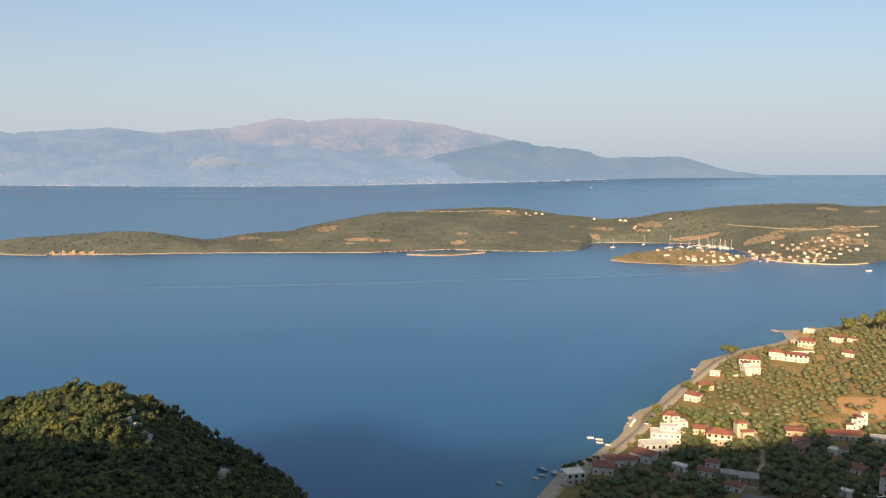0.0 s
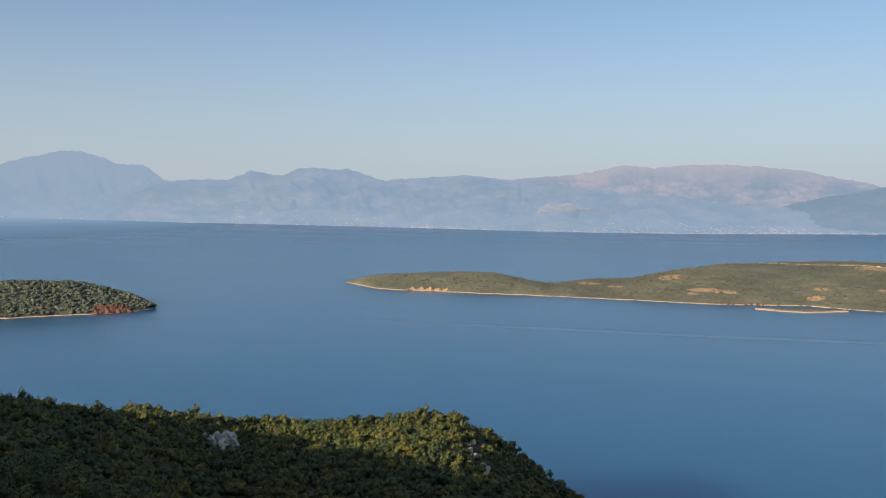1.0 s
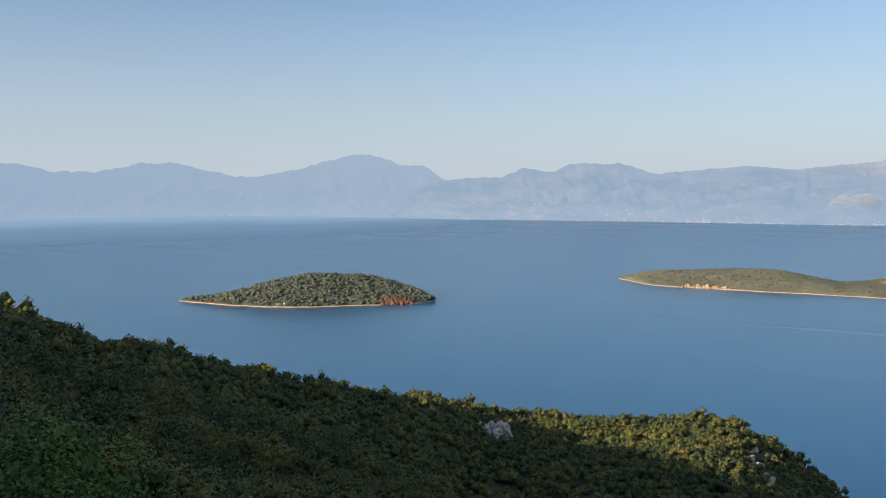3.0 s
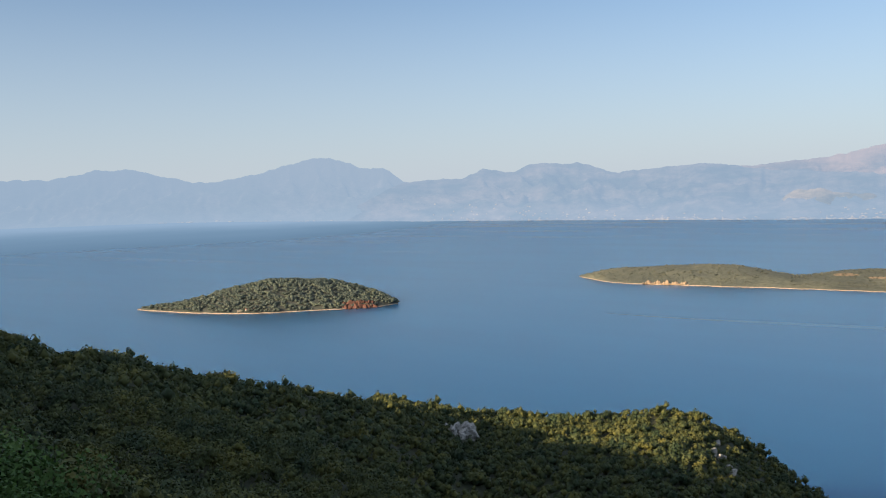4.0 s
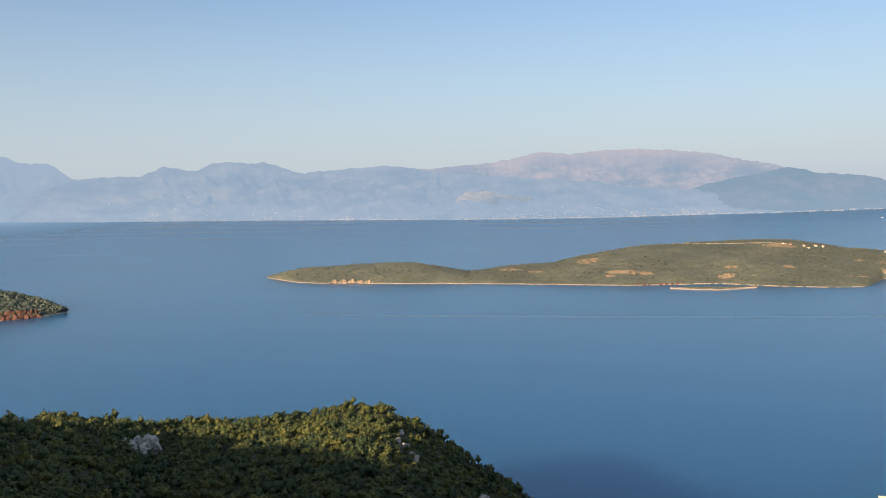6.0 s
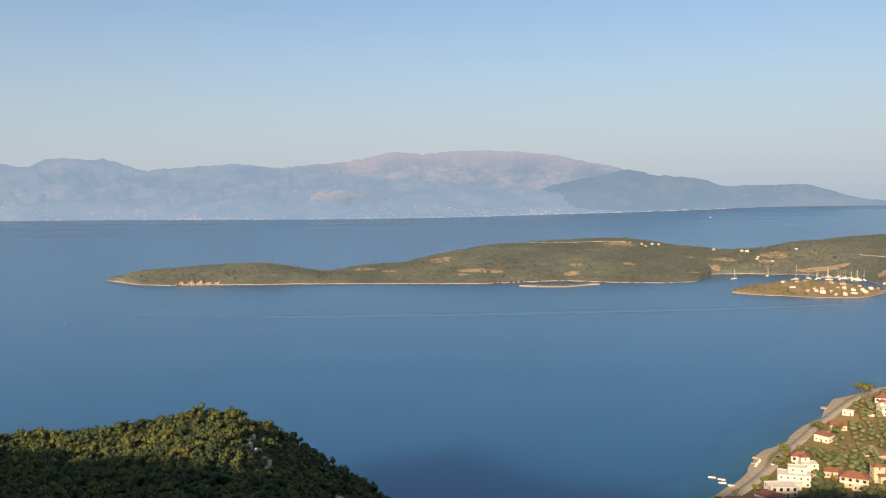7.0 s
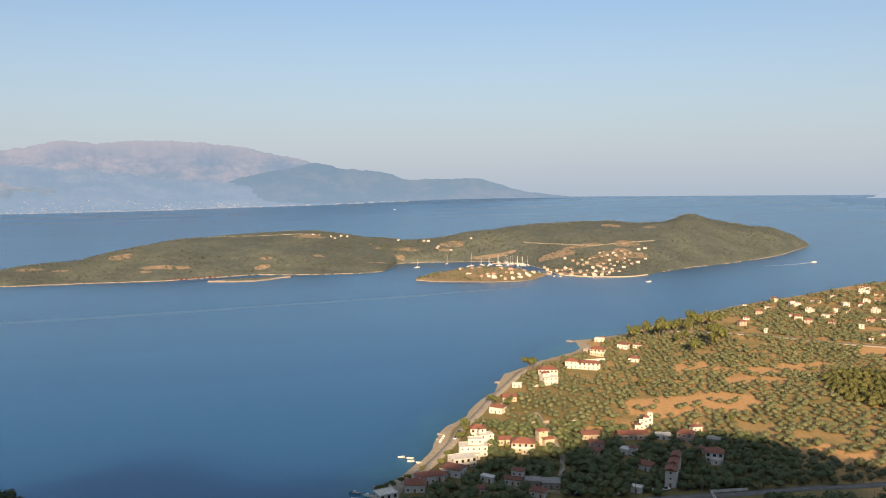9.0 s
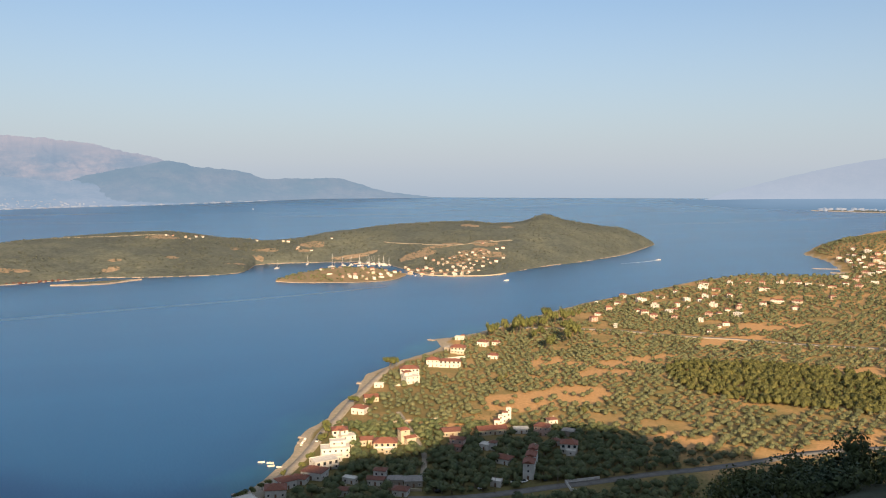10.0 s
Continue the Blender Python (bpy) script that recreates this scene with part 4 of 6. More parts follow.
def leaf_crown(rng, leaves, lobes, size, flat=1.0, core=0.8, top=0.0, spread=0.36, ragged=0.45):
    """A crown of many small leaf sprays gathered on uneven lobes; radius about 1, standing on z = 0. Returns points and triangles."""
    cs = rng.normal(0, spread, (lobes, 3)) * (1, 1, 0.8 * flat)
    cs[:, 2] = np.abs(cs[:, 2]) + 0.45 * flat
    rad = rng.uniform(0.32, 0.55, lobes) * (1.0 if spread > 0.3 else 1.3)
    which = rng.integers(0, lobes, leaves)
    d = rng.normal(size=(leaves, 3))
    d /= np.linalg.norm(d, axis=1)[:, None]
    d[:, 2] = np.where(d[:, 2] < -0.35, -d[:, 2], d[:, 2])
    p = cs[which] + d * rad[which][:, None] * rng.uniform(0.75, 1.08, (leaves, 1)) * (1, 1, flat)
    if top:
        p[:, :2] *= np.clip(1.15 - p[:, 2:3] * top, 0.12, 2)
    n = d + rng.normal(0, ragged, (leaves, 3))
    n /= np.linalg.norm(n, axis=1)[:, None]
    u = np.cross(n, rng.normal(size=(leaves, 3)))
    u /= np.linalg.norm(u, axis=1)[:, None]
    w = np.cross(n, u)
    s = size * rng.uniform(0.6, 1.3, (leaves, 1))
    verts = np.stack([p + u * s, p - u * s * 0.6 + w * s * 0.8, p - u * s * 0.5 - w * s * 0.9], 1).reshape(-1, 3)
    faces = np.arange(leaves * 3).reshape(-1, 3)
    if core:   # the dense twigs inside
        ico_v, ico_f = OCTA_V, OCTA_F
        for c, q in zip(cs, rad):
            faces = np.concatenate([faces, ico_f + len(verts)])
            verts = np.concatenate([verts, ico_v * q * core * (1, 1, flat) * (np.clip(1.15 - c[2] * top, 0.12, 2) if top else 1) + c * ((np.clip(1.15 - c[2] * top, 0.12, 2),) * 2 + (1,) if top else 1)])
    verts[:, 2] = np.maximum(verts[:, 2], 0.02)
    return verts, faces


def trunk_mesh(rng, height, girth, limbs=3):
    """A tapered, slightly bent trunk with limbs."""
    verts, faces = [], []

    def stem(a, b, ra, rb, sides=6):
        base = len(verts)
        a, b = np.array(a), np.array(b)
        for k in range(4):
            t = k / 3
            c = a + (b - a) * t + np.array([math.sin(t * 3) * 0.06 * height, math.cos(t * 4) * 0.04 * height - 0.04 * height, 0])
            q = ra + (rb - ra) * t
            for s in range(sides):
                verts.append((c[0] + q * math.cos(s * 2 * math.pi / sides), c[1] + q * math.sin(s * 2 * math.pi / sides), c[2]))
        for k in range(3):
            for s in range(sides):
                i, j = base + k * sides + s, base + k * sides + (s + 1) % sides
                faces.append((i, j, j + sides, i + sides))
    stem((0, 0, -0.4), (0, 0, height), girth, girth * 0.6)
    for k in range(limbs):
        a = 2 * math.pi * (k + rng.random()) / limbs
        stem((0, 0, height * 0.75), (math.cos(a) * height * 0.7, math.sin(a) * height * 0.7, height * 1.6), girth * 0.5, girth * 0.2, 5)
    return verts, faces


def strew(name, protos, places, mat, label, category, seed):
    """Many plants of a kind as one mesh. places: rows of x, y, z, radius, height scale."""
    rng = np.random.default_rng(seed)
    vs, fs, base = [], [], 0
    pick = rng.integers(0, len(protos), len(places))
    turn = rng.uniform(0, 2 * math.pi, len(places))
    for k, (pv, pf) in enumerate(protos):
        sel = pick == k
        if not sel.any():
            continue
        q, t = places[sel], turn[sel]
        c, s = np.cos(t)[:, None], np.sin(t)[:, None]
        x = (pv[None, :, 0] * c - pv[None, :, 1] * s) * q[:, 3:4] + q[:, 0:1]
        y = (pv[None, :, 0] * s + pv[None, :, 1] * c) * q[:, 3:4] + q[:, 1:2]
        z = pv[None, :, 2] * q[:, 4:5] + q[:, 2:3]
        vs.append(np.stack([x, y, z], -1).reshape(-1, 3))
        fs.append((pf[None] + (np.arange(len(q)) * len(pv))[:, None, None] + base).reshape(-1, 3))
        base += len(q) * len(pv)
    me = mesh_of(name, np.concatenate(vs), np.concatenate(fs), mat)
    return tagged(new(name, me), label, category, kind="stuff")


def scatter(rng, n, az, r, keep, gap):
    """Random places on the land, thinned so that no two are nearer than gap (a function of distance or a number)."""
    a = rng.uniform(az[0], az[1], n)
    d = np.sqrt(rng.uniform(r[0] ** 2, r[1] ** 2, n))
    x, y = polar(a, d)
    ok = keep(x, y, a, d)
    x, y = x[ok], y[ok]
    cells, out = {}, []
    for i in range(len(x)):
        key = (int(x[i] // gap), int(y[i] // gap))
        if all((x[i] - px) ** 2 + (y[i] - py) ** 2 > gap * gap for dx in (-1, 0, 1) for dy in (-1, 0, 1) for px, py in cells.get((key[0] + dx, key[1] + dy), ())):
            cells.setdefault(key, []).append((x[i], y[i]))
            out.append(i)
    return x[out], y[out]


rng = np.random.default_rng(7)
shrub_far = [leaf_crown(rng, int(rng.integers(78, 108)), int(rng.integers(4, 7)), 0.12, rng.uniform(0.75, 1.05)) for _ in range(7)]
shrub_far += [leaf_crown(rng, int(rng.integers(80, 108)), int(rng.integers(5, 7)), 0.115, rng.uniform(0.95, 1.1), top=0.2) for _ in range(4)]
shrub_fine = [leaf_crown(rng, 850, 11, 0.062, core=0.4) for _ in range(4)]
shrub_near = [leaf_crown(rng, 520, 9, 0.075, rng.uniform(0.9, 1.3), core=0.45, top=0.15 * (k % 2)) for k in range(6)]
olive_far = [leaf_crown(rng, 48, 2, 0.19, 0.85, core=0.92, spread=0.16, ragged=0.25) for _ in range(5)]
olive_near = [leaf_crown(rng, 150, 3, 0.118, 0.85, core=0.92, spread=0.15, ragged=0.22) for _ in range(5)]
tuft = [leaf_crown(rng, 12, 1, 0.33, 0.8, ragged=0.3) for _ in range(5)]


def by_rock(x, y):
    """Places that a rock holds, and the gap before it."""
    out = np.zeros(np.shape(x), bool)
    for rx, ry, q in ROCKS:
        for f in (1.0, 0.98, 0.96):
            out |= (x - rx * f) ** 2 + (y - ry * f) ** 2 < (q * 1.25) ** 2
    return out


# maquis on the spur and the slope below the lookout
x, y = scatter(rng, 46000, (-76, -3), (115, 380), lambda x, y, a, d: (land_height(x, y) > 3) & ~by_rock(x, y) & (d > np.interp(a, [-40, -28, -14, -8], [115, 135, 160, 190])) & (d < np.interp(a, [-76, -70, -55, -44, -36, -24, -14, -3], [190, 190, 222, 286, 300, 312, 312, 270])), 1.95)
s = 1.2 + 1.7 * rng.random(len(x)) ** 1.6
tall = rng.random(len(x)) < 0.03
strew("maquis_wood", shrub_far, np.stack([x, y, land_height(x, y) - 0.5, s, s * rng.uniform(0.75, 1.12, len(x)) * np.where(tall, 1.2, 1.0)], -1), MAQUIS,
      "dense dark green maquis covering the spur", "shrubs", 11)
x, y = scatter(rng, 6500, (-78, -38), (37, 115), lambda x, y, a, d: d > np.interp(a, [-60, -38], [37, 90]), 2.4)
s = rng.uniform(1.4, 2.3, len(x))
strew("maquis_slope", shrub_near, np.stack([x, y, land_height(x, y) - 0.4, s, s * rng.uniform(0.7, 1.05, len(x))], -1), MAQUIS,
      "dense green maquis on the slope below the lookout", "shrubs", 12)
x, y = scatter(rng, 1100, (-76, -60), (10, 38), lambda x, y, a, d: d > 10, 1.5)
s = rng.uniform(0.6, 1.0, len(x)) * np.clip(np.hypot(x, y) / 40, 0.35, 1)
strew("maquis_bank", shrub_fine, np.stack([x, y, land_height(x, y) - 0.3, s, s * rng.uniform(0.9, 1.3, len(x))], -1), FRESH,
      "fresh green bushes close below the lookout", "shrubs", 20)
x, y = scatter(rng, 3000, (36, 58), (48, 92), lambda x, y, a, d: (land_height(x, y) > 60), 2.4)
s = rng.uniform(1.3, 2.3, len(x))
tall = rng.random(len(x)) < 0.3
strew("maquis_shoulder", shrub_fine, np.stack([x, y, land_height(x, y) - 0.4, s, s * rng.uniform(0.65, 1.15, len(x)) * np.where(tall, 1.35, 1.0)], -1), MAQUIS,
      "dark evergreen shrubs on the near shoulder", "shrubs", 13)

bush_crowns = [mesh_of("crown", *leaf_crown(rng, 9000, 22, 0.024, 1.15, core=0, ragged=0.7), FRESH) for _ in range(2)]
bush_stem = mesh_of("trunk", *trunk_mesh(rng, 0.5, 0.05), BARK)
for k, (a, d, size) in enumerate([(-66.0, 16.5, 2.0), (-62.6, 15.5, 1.35), (-69.5, 18, 2.3), (-60.4, 18.5, 1.0), (-73, 16, 2.2)]):
    bush = tagged(new("bush", None), "fresh green leafy bush on the bank below the lookout", "bush", "bushes below the lookout")
    bx, by = (float(q) for q in polar(a, d))
    bush.matrix_world = pose(bx, by, height_at(bx, by) - 0.1, 0, 0, k * 83) @ Matrix.Scale(size, 4)
    new("trunk", bush_stem).parent = bush
    new("crown", bush_crowns[k % 2]).parent = bush


# olive groves and garden trees of the plain
def grove(x, y, a, d):
    c = inland(x, y, VILLAGE_SHORE)
    return (c > 15) & (mountain_height(a, d) < land_height(x, y) - 0.2) & (rough_field(x, y, 60, 3, 33) > -0.5) & (~bare_ground(x, y) | (rough_field(x, y, 9, 2, 34) > 0.18)) & ~built_up(x, y) & ~pine_wood(x, y)


# close-set garden trees in the lower village, then the open groves
gx0, gy0 = scatter(rng, 9000, (6, 40), (395, 525), lambda x, y, a, d: grove(x, y, a, d) & (x < 290) & (inland(x, y, VILLAGE_SHORE) > 20), 3.9)
# the open groves stand in rough rows, with a gap here and there
u, v = (q.ravel() for q in np.meshgrid(np.arange(150, 1020, 7.3), np.arange(-250, 900, 6.4)))
u, v = u + rng.normal(0, 0.8, len(u)), v + rng.normal(0, 0.8, len(v))
x, y = u * 0.87 - v * 0.5, u * 0.5 + v * 0.87
a, d = np.degrees(np.arctan2(x, y)), np.hypot(x, y)
rows_ok = (a > 6) & (a < 53) & (d > 330) & (d < 1000) & (rng.random(len(x)) > 0.12) & ~((d > 395) & (d < 525) & (x < 290))
x, y, a, d = x[rows_ok], y[rows_ok], a[rows_ok], d[rows_ok]
kept = grove(x, y, a, d)
x, y = x[kept], y[kept]
x, y = np.concatenate([gx0, x]), np.concatenate([gy0, y])
s = rng.uniform(2.7, 4.3, len(x)) * np.where(np.hypot(x, y) < 520, 1.1, 0.97)
near_tree = (np.hypot(x, y) < 520) & (np.hypot(x, y) > 395) & (x < 300)
chosen = np.flatnonzero(near_tree)[:260]
rest = np.ones(len(x), bool)
rest[chosen] = False
rows = np.stack([x, y, land_height(x, y) + 0.3, s, s * rng.uniform(0.75, 1.0, len(x))], -1)
garden = (np.hypot(x, y) < 525) & (x < 290)
strew("garden_trees", olive_near, rows[rest & garden], GARDEN, "dense dark green garden trees of the lower village", "trees", 27)
strew("olive_grove", olive_near, rows[rest & ~garden & (np.hypot(x, y) < 680)], OLIVE, "grey-green olive trees in dry groves", "trees", 14)
strew("olive_grove_middle", olive_far, rows[rest & (np.hypot(x, y) >= 680)], OLIVE, "rows of grey-green olive trees across the plain", "trees", 26)
olive_meshes = [mesh_of("crown", v * (1, 1, 0.85) + (0, 0, 0.35), f, GARDEN) for v, f in olive_near]
olive_trunks = [mesh_of("trunk", *trunk_mesh(rng, 0.55, 0.10), BARK) for _ in range(3)]
for k, i in enumerate(chosen):
    tree = tagged(new("garden_tree", None), "dark green garden tree among the village houses", "tree", "garden trees of the village")
    tree.matrix_world = pose(x[i], y[i], float(land_height(x[i:i + 1], y[i:i + 1])[0]), 0, 0, (k * 137) % 360) @ Matrix.Scale(float(s[i]) * 1.1, 4)
    new("trunk", olive_trunks[k % 3]).parent = tree
    new("crown", olive_meshes[k % 5]).parent = tree
x, y = scatter(rng, 20000, (24, 53), (1000, 2100), grove, 7)
s = rng.uniform(3.0, 5.0, len(x))
strew("olive_grove_far", olive_far, np.stack([x, y, land_height(x, y) + 0.3, s, s * rng.uniform(0.7, 1.0, len(x))], -1), OLIVE, "distant olive groves on the plain", "trees", 15)
x, y = scatter(rng, 9000, (33, 53), (480, 800), lambda x, y, a, d: pine_wood(x, y) & (mountain_height(a, d) < land_height(x, y) - 0.2), 3.9)
s = rng.uniform(3.2, 4.6, len(x))
strew("planted_wood", olive_near, np.stack([x, y, land_height(x, y) + 0.2, s, s * rng.uniform(1.0, 1.4, len(x))], -1), PINE, "dense dark green planted wood on the plain", "trees", 24)
x, y = scatter(rng, 30000, (8, 53), (390, 1000), lambda x, y, a, d: (inland(x, y, VILLAGE_SHORE) > 9) & (mountain_height(a, d) < land_height(x, y) - 0.2) & (rough_field(x, y, 25, 2, 35) > 0.18) & ~built_up(x, y) & ~bare_ground(x, y), 3.2)
s = rng.uniform(0.5, 1.3, len(x))
strew("field_bushes", tuft, np.stack([x, y, land_height(x, y) - 0.1, s, s * rng.uniform(0.6, 0.9, len(x))], -1), GARDEN, "low bushes and weeds between the groves", "bushes", 25)

# tall trees: cypresses and shore pines
cypress_crowns = [mesh_of("crown", *leaf_crown(rng, 260, 9, 0.12, 2.6, 0.9, 0.33), PINE) for _ in range(2)]
pine_crowns = [mesh_of("crown", *(lambda v, f: (v * (1, 1, 0.9) + (0, 0, 0.7), f))(*leaf_crown(rng, 380, 9, 0.1, 1.1)), SHORE_LEAF) for _ in range(3)]
pine_trunks = [mesh_of("trunk", *trunk_mesh(rng, 1.0, 0.08), BARK) for _ in range(2)]
short_trunk = mesh_of("trunk", *trunk_mesh(rng, 0.5, 0.12, 0), BARK)
for k, (px, py, size) in enumerate([(475, 551, 1.9), (612, 540, 2.0), (614, 534, 1.8), (591, 499, 2.4), (282, 562, 2.2), (286, 566, 2.0), (293, 571, 2.1), (296, 465, 2.2), (299, 467, 1.7), (337, 690, 1.8), (143, 452, 2.0), (120, 393, 1.9)]):
    tree = tagged(new("cypress", None), "tall dark green cypress on the plain", "tree", "cypresses of the plain")
    tree.matrix_world = pose(px, py, height_at(px, py), 0, 0, k * 77) @ Matrix.Scale(size, 4)
    new("trunk", short_trunk).parent = tree
    new("crown", cypress_crowns[k % 2]).parent = tree
for k, (px, py, size) in enumerate([(349, 718, 4.6), (357, 722, 4.4), (370, 727, 5.2), (379, 716, 6.4), (386, 722, 5.6), (392, 728, 4.6), (400, 733, 4.4), (408, 738, 4.6), (418, 737, 4.0), (426, 742, 4.2), (435, 755, 5.8), (442, 752, 4.8), (450, 751, 5.4), (458, 757, 4),
                                   (470, 765, 3.8), (486, 775, 3.6), (412, 669, 6.2), (420, 674, 5.4), (404, 665, 4.6), (376, 647, 4.6), (396, 700, 3.8), (384, 690, 3.6),
                                   (222, 640, 4), (228, 646, 3.6), (128, 489, 2.8), (122, 476, 2.4), (131, 500, 2.6), (172, 535, 3.2), (163, 545, 3.0), (430, 712, 4.4), (440, 716, 4), (108, 449, 2.0), (101, 438, 1.8), (90, 432, 1.6), (80, 422, 1.6), (76, 419, 1.7), (70, 414, 1.8), (64, 408, 2.2), (62, 411, 1.6)]):
    tree = tagged(new("shore_tree", None), "broad green tree growing beside the beach", "tree", "trees along the shore")
    tree.matrix_world = pose(px, py, height_at(px, py), 0, 0, k * 61) @ (Matrix.Diagonal((size * 1.1, size * 1.1, size * 1.75, 1)) if px > 340 else Matrix.Scale(size * 1.4, 4))
    new("trunk", pine_trunks[k % 2]).parent = tree
    new("crown", pine_crowns[k % 3]).parent = tree


from mathutils.bvhtree import BVHTree


def tree_of(ob):
    me = ob.data
    return BVHTree.FromPolygons([v.co for v in me.vertices], [p.vertices for p in me.polygons])


def drop(tree, x, y):
    hit = tree.ray_cast(Vector((x, y, 500)), Vector((0, 0, -1)))
    return hit[0].z if hit[0] else 0.3


# scrub on the islands
def on_island(ob, n, size, mat, protos, name, label, seed, low=2.0, patch=0.0):
    me = ob.data
    tri = np.empty(len(me.polygons) * 4, int)
    me.polygons.foreach_get("vertices", tri)
    co = np.empty(len(me.vertices) * 3)
    me.vertices.foreach_get("co", co)
    co = co.reshape(-1, 3)
    q = co[tri.reshape(-1, 4)]
    area = np.linalg.norm(np.cross(q[:, 1] - q[:, 0], q[:, 3] - q[:, 0]), axis=1)
    area = area * (q[:, :, 2].min(1) > low)
    g = np.random.default_rng(seed)
    pick = g.choice(len(q), n, p=area / area.sum())
    u, v = g.random((n, 1)), g.random((n, 1))
    p = (q[pick, 0] * (1 - u) + q[pick, 1] * u) * (1 - v) + (q[pick, 3] * (1 - u) + q[pick, 2] * u) * v
    p = p[rough_field(p[:, 0], p[:, 1], 70, 3, seed) > patch - 1]
    s = g.uniform(size[0], size[1], len(p))
    strew(name, protos, np.stack([p[:, 0], p[:, 1], p[:, 2] - 0.3, s, s * g.uniform(0.6, 1.0, len(p))], -1), mat, label, "scrub", seed)


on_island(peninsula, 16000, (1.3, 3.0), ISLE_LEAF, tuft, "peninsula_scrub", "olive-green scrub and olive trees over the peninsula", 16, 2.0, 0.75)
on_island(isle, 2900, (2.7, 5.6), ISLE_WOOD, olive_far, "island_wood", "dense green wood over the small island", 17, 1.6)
g = np.random.default_rng(23)
tx, ty = g.normal(575, 42, 420), g.normal(1285, 34, 420)
px, py = g.uniform(230, 470, 260), g.uniform(1480, 1600, 260)
tx, ty = np.concatenate([tx, px]), np.concatenate([ty, py])
pen_bvh = tree_of(peninsula)
tz = np.array([drop(pen_bvh, float(a), float(b)) for a, b in zip(tx, ty)])
far_enough = (tz > 2.0) & np.array([min((a - h[0]) ** 2 + (b - h[1]) ** 2 for h in PORT_HOUSES_A + PORT_HOUSES_B + PORT_HOUSES_C + PORT_HOUSES_D) > 22 for a, b in zip(tx, ty)])
s = g.uniform(1.6, 3.3, far_enough.sum())
strew("port_trees", olive_far, np.stack([tx[far_enough], ty[far_enough], tz[far_enough] - 0.3, s, s * 0.9], -1), ISLE_LEAF, "haze-tinted green garden trees between the port's houses", "trees", 28)
on_island(islet, 260, (1.6, 3.8), OLIVE, olive_far, "islet_shrubs", "garden trees and shrubs on the islet", 18, 1.6)
on_island(spit, 160, (0.8, 1.6), ISLE_LEAF, tuft, "spit_scrub", "low scrub on the spit", 19, 1.0)


# ---- houses ----


def box_bm(bm, x0, x1, y0, y1, z0, z1):
    vs = [bm.verts.new(p) for p in ((x0, y0, z0), (x1, y0, z0), (x1, y1, z0), (x0, y1, z0), (x0, y0, z1), (x1, y0, z1), (x1, y1, z1), (x0, y1, z1))]
    for f in ((3, 2, 1, 0), (4, 5, 6, 7), (0, 1, 5, 4), (1, 2, 6, 5), (2, 3, 7, 6), (3, 0, 4, 7)):
        bm.faces.new([vs[i] for i in f])
    return vs


def bm_mesh(name, bm, mat, bevel=0.0):
    if bevel:
        bmesh.ops.bevel(bm, geom=list(bm.edges), offset=bevel, segments=1, affect="EDGES")
    me = bpy.data.meshes.new(name)
    bm.to_mesh(me)
    bm.free()
    me.materials.append(mat)
    return me


def part(name, bm, mat, parent, label="", bevel=0.0):
    ob = new(name, bm if isinstance(bm, bpy.types.Mesh) else bm_mesh(name, bm, mat, bevel))
    ob.parent = parent
    return tagged(ob, label)


def hip_roof(w, d, rise, over=0.45, gable=False, thick=0.16):
    """A tiled roof with eaves, on z = 0; hipped, or with gables at its ends."""
    bm = bmesh.new()
    a, b = w / 2 + over, d / 2 + over
    long = w >= d
    inset = 0.0 if gable else min(a, b) * 0.95
    ridge = ((-a + inset, 0), (a - inset, 0)) if long else ((0, -b + inset), (0, b - inset))
    low = [bm.verts.new((sx * a, sy * b, -thick)) for sx, sy in ((-1, -1), (1, -1), (1, 1), (-1, 1))]
    eave = [bm.verts.new((sx * a, sy * b, 0.0)) for sx, sy in ((-1, -1), (1, -1), (1, 1), (-1, 1))]
    top = [bm.verts.new((*p, rise)) for p in ridge]
    bm.faces.new(low[::-1])
    for i in range(4):
        bm.faces.new((low[i], low[(i + 1) % 4], eave[(i + 1) % 4], eave[i]))
    if long:
        for f in ((eave[0], eave[1], top[1], top[0]), (eave[2], eave[3], top[0], top[1]), (eave[1], eave[2], top[1]), (eave[3], eave[0], top[0])):
            bm.faces.new(f)
    else:
        for f in ((eave[1], eave[2], top[1], top[0]), (eave[3], eave[0], top[0], top[1]), (eave[0], eave[1], top[0]), (eave[2], eave[3], top[1])):
            bm.faces.new(f)
    return bm


def flat_roof(w, d, curb=0.35):
    """A flat roof slab inside a low parapet."""
    bm = bmesh.new()
    box_bm(bm, -w / 2 - 0.1, w / 2 + 0.1, -d / 2 - 0.1, d / 2 + 0.1, -0.05, 0.12)
    for x0, x1, y0, y1 in ((-w / 2 - 0.1, w / 2 + 0.1, -d / 2 - 0.1, -d / 2 + 0.1), (-w / 2 - 0.1, w / 2 + 0.1, d / 2 - 0.1, d / 2 + 0.1),
                           (-w / 2 - 0.1, -w / 2 + 0.1, -d / 2 + 0.1, d / 2 - 0.1), (w / 2 - 0.1, w / 2 + 0.1, -d / 2 + 0.1, d / 2 - 0.1)):
        box_bm(bm, x0, x1, y0, y1, 0.121, curb)
    return bm


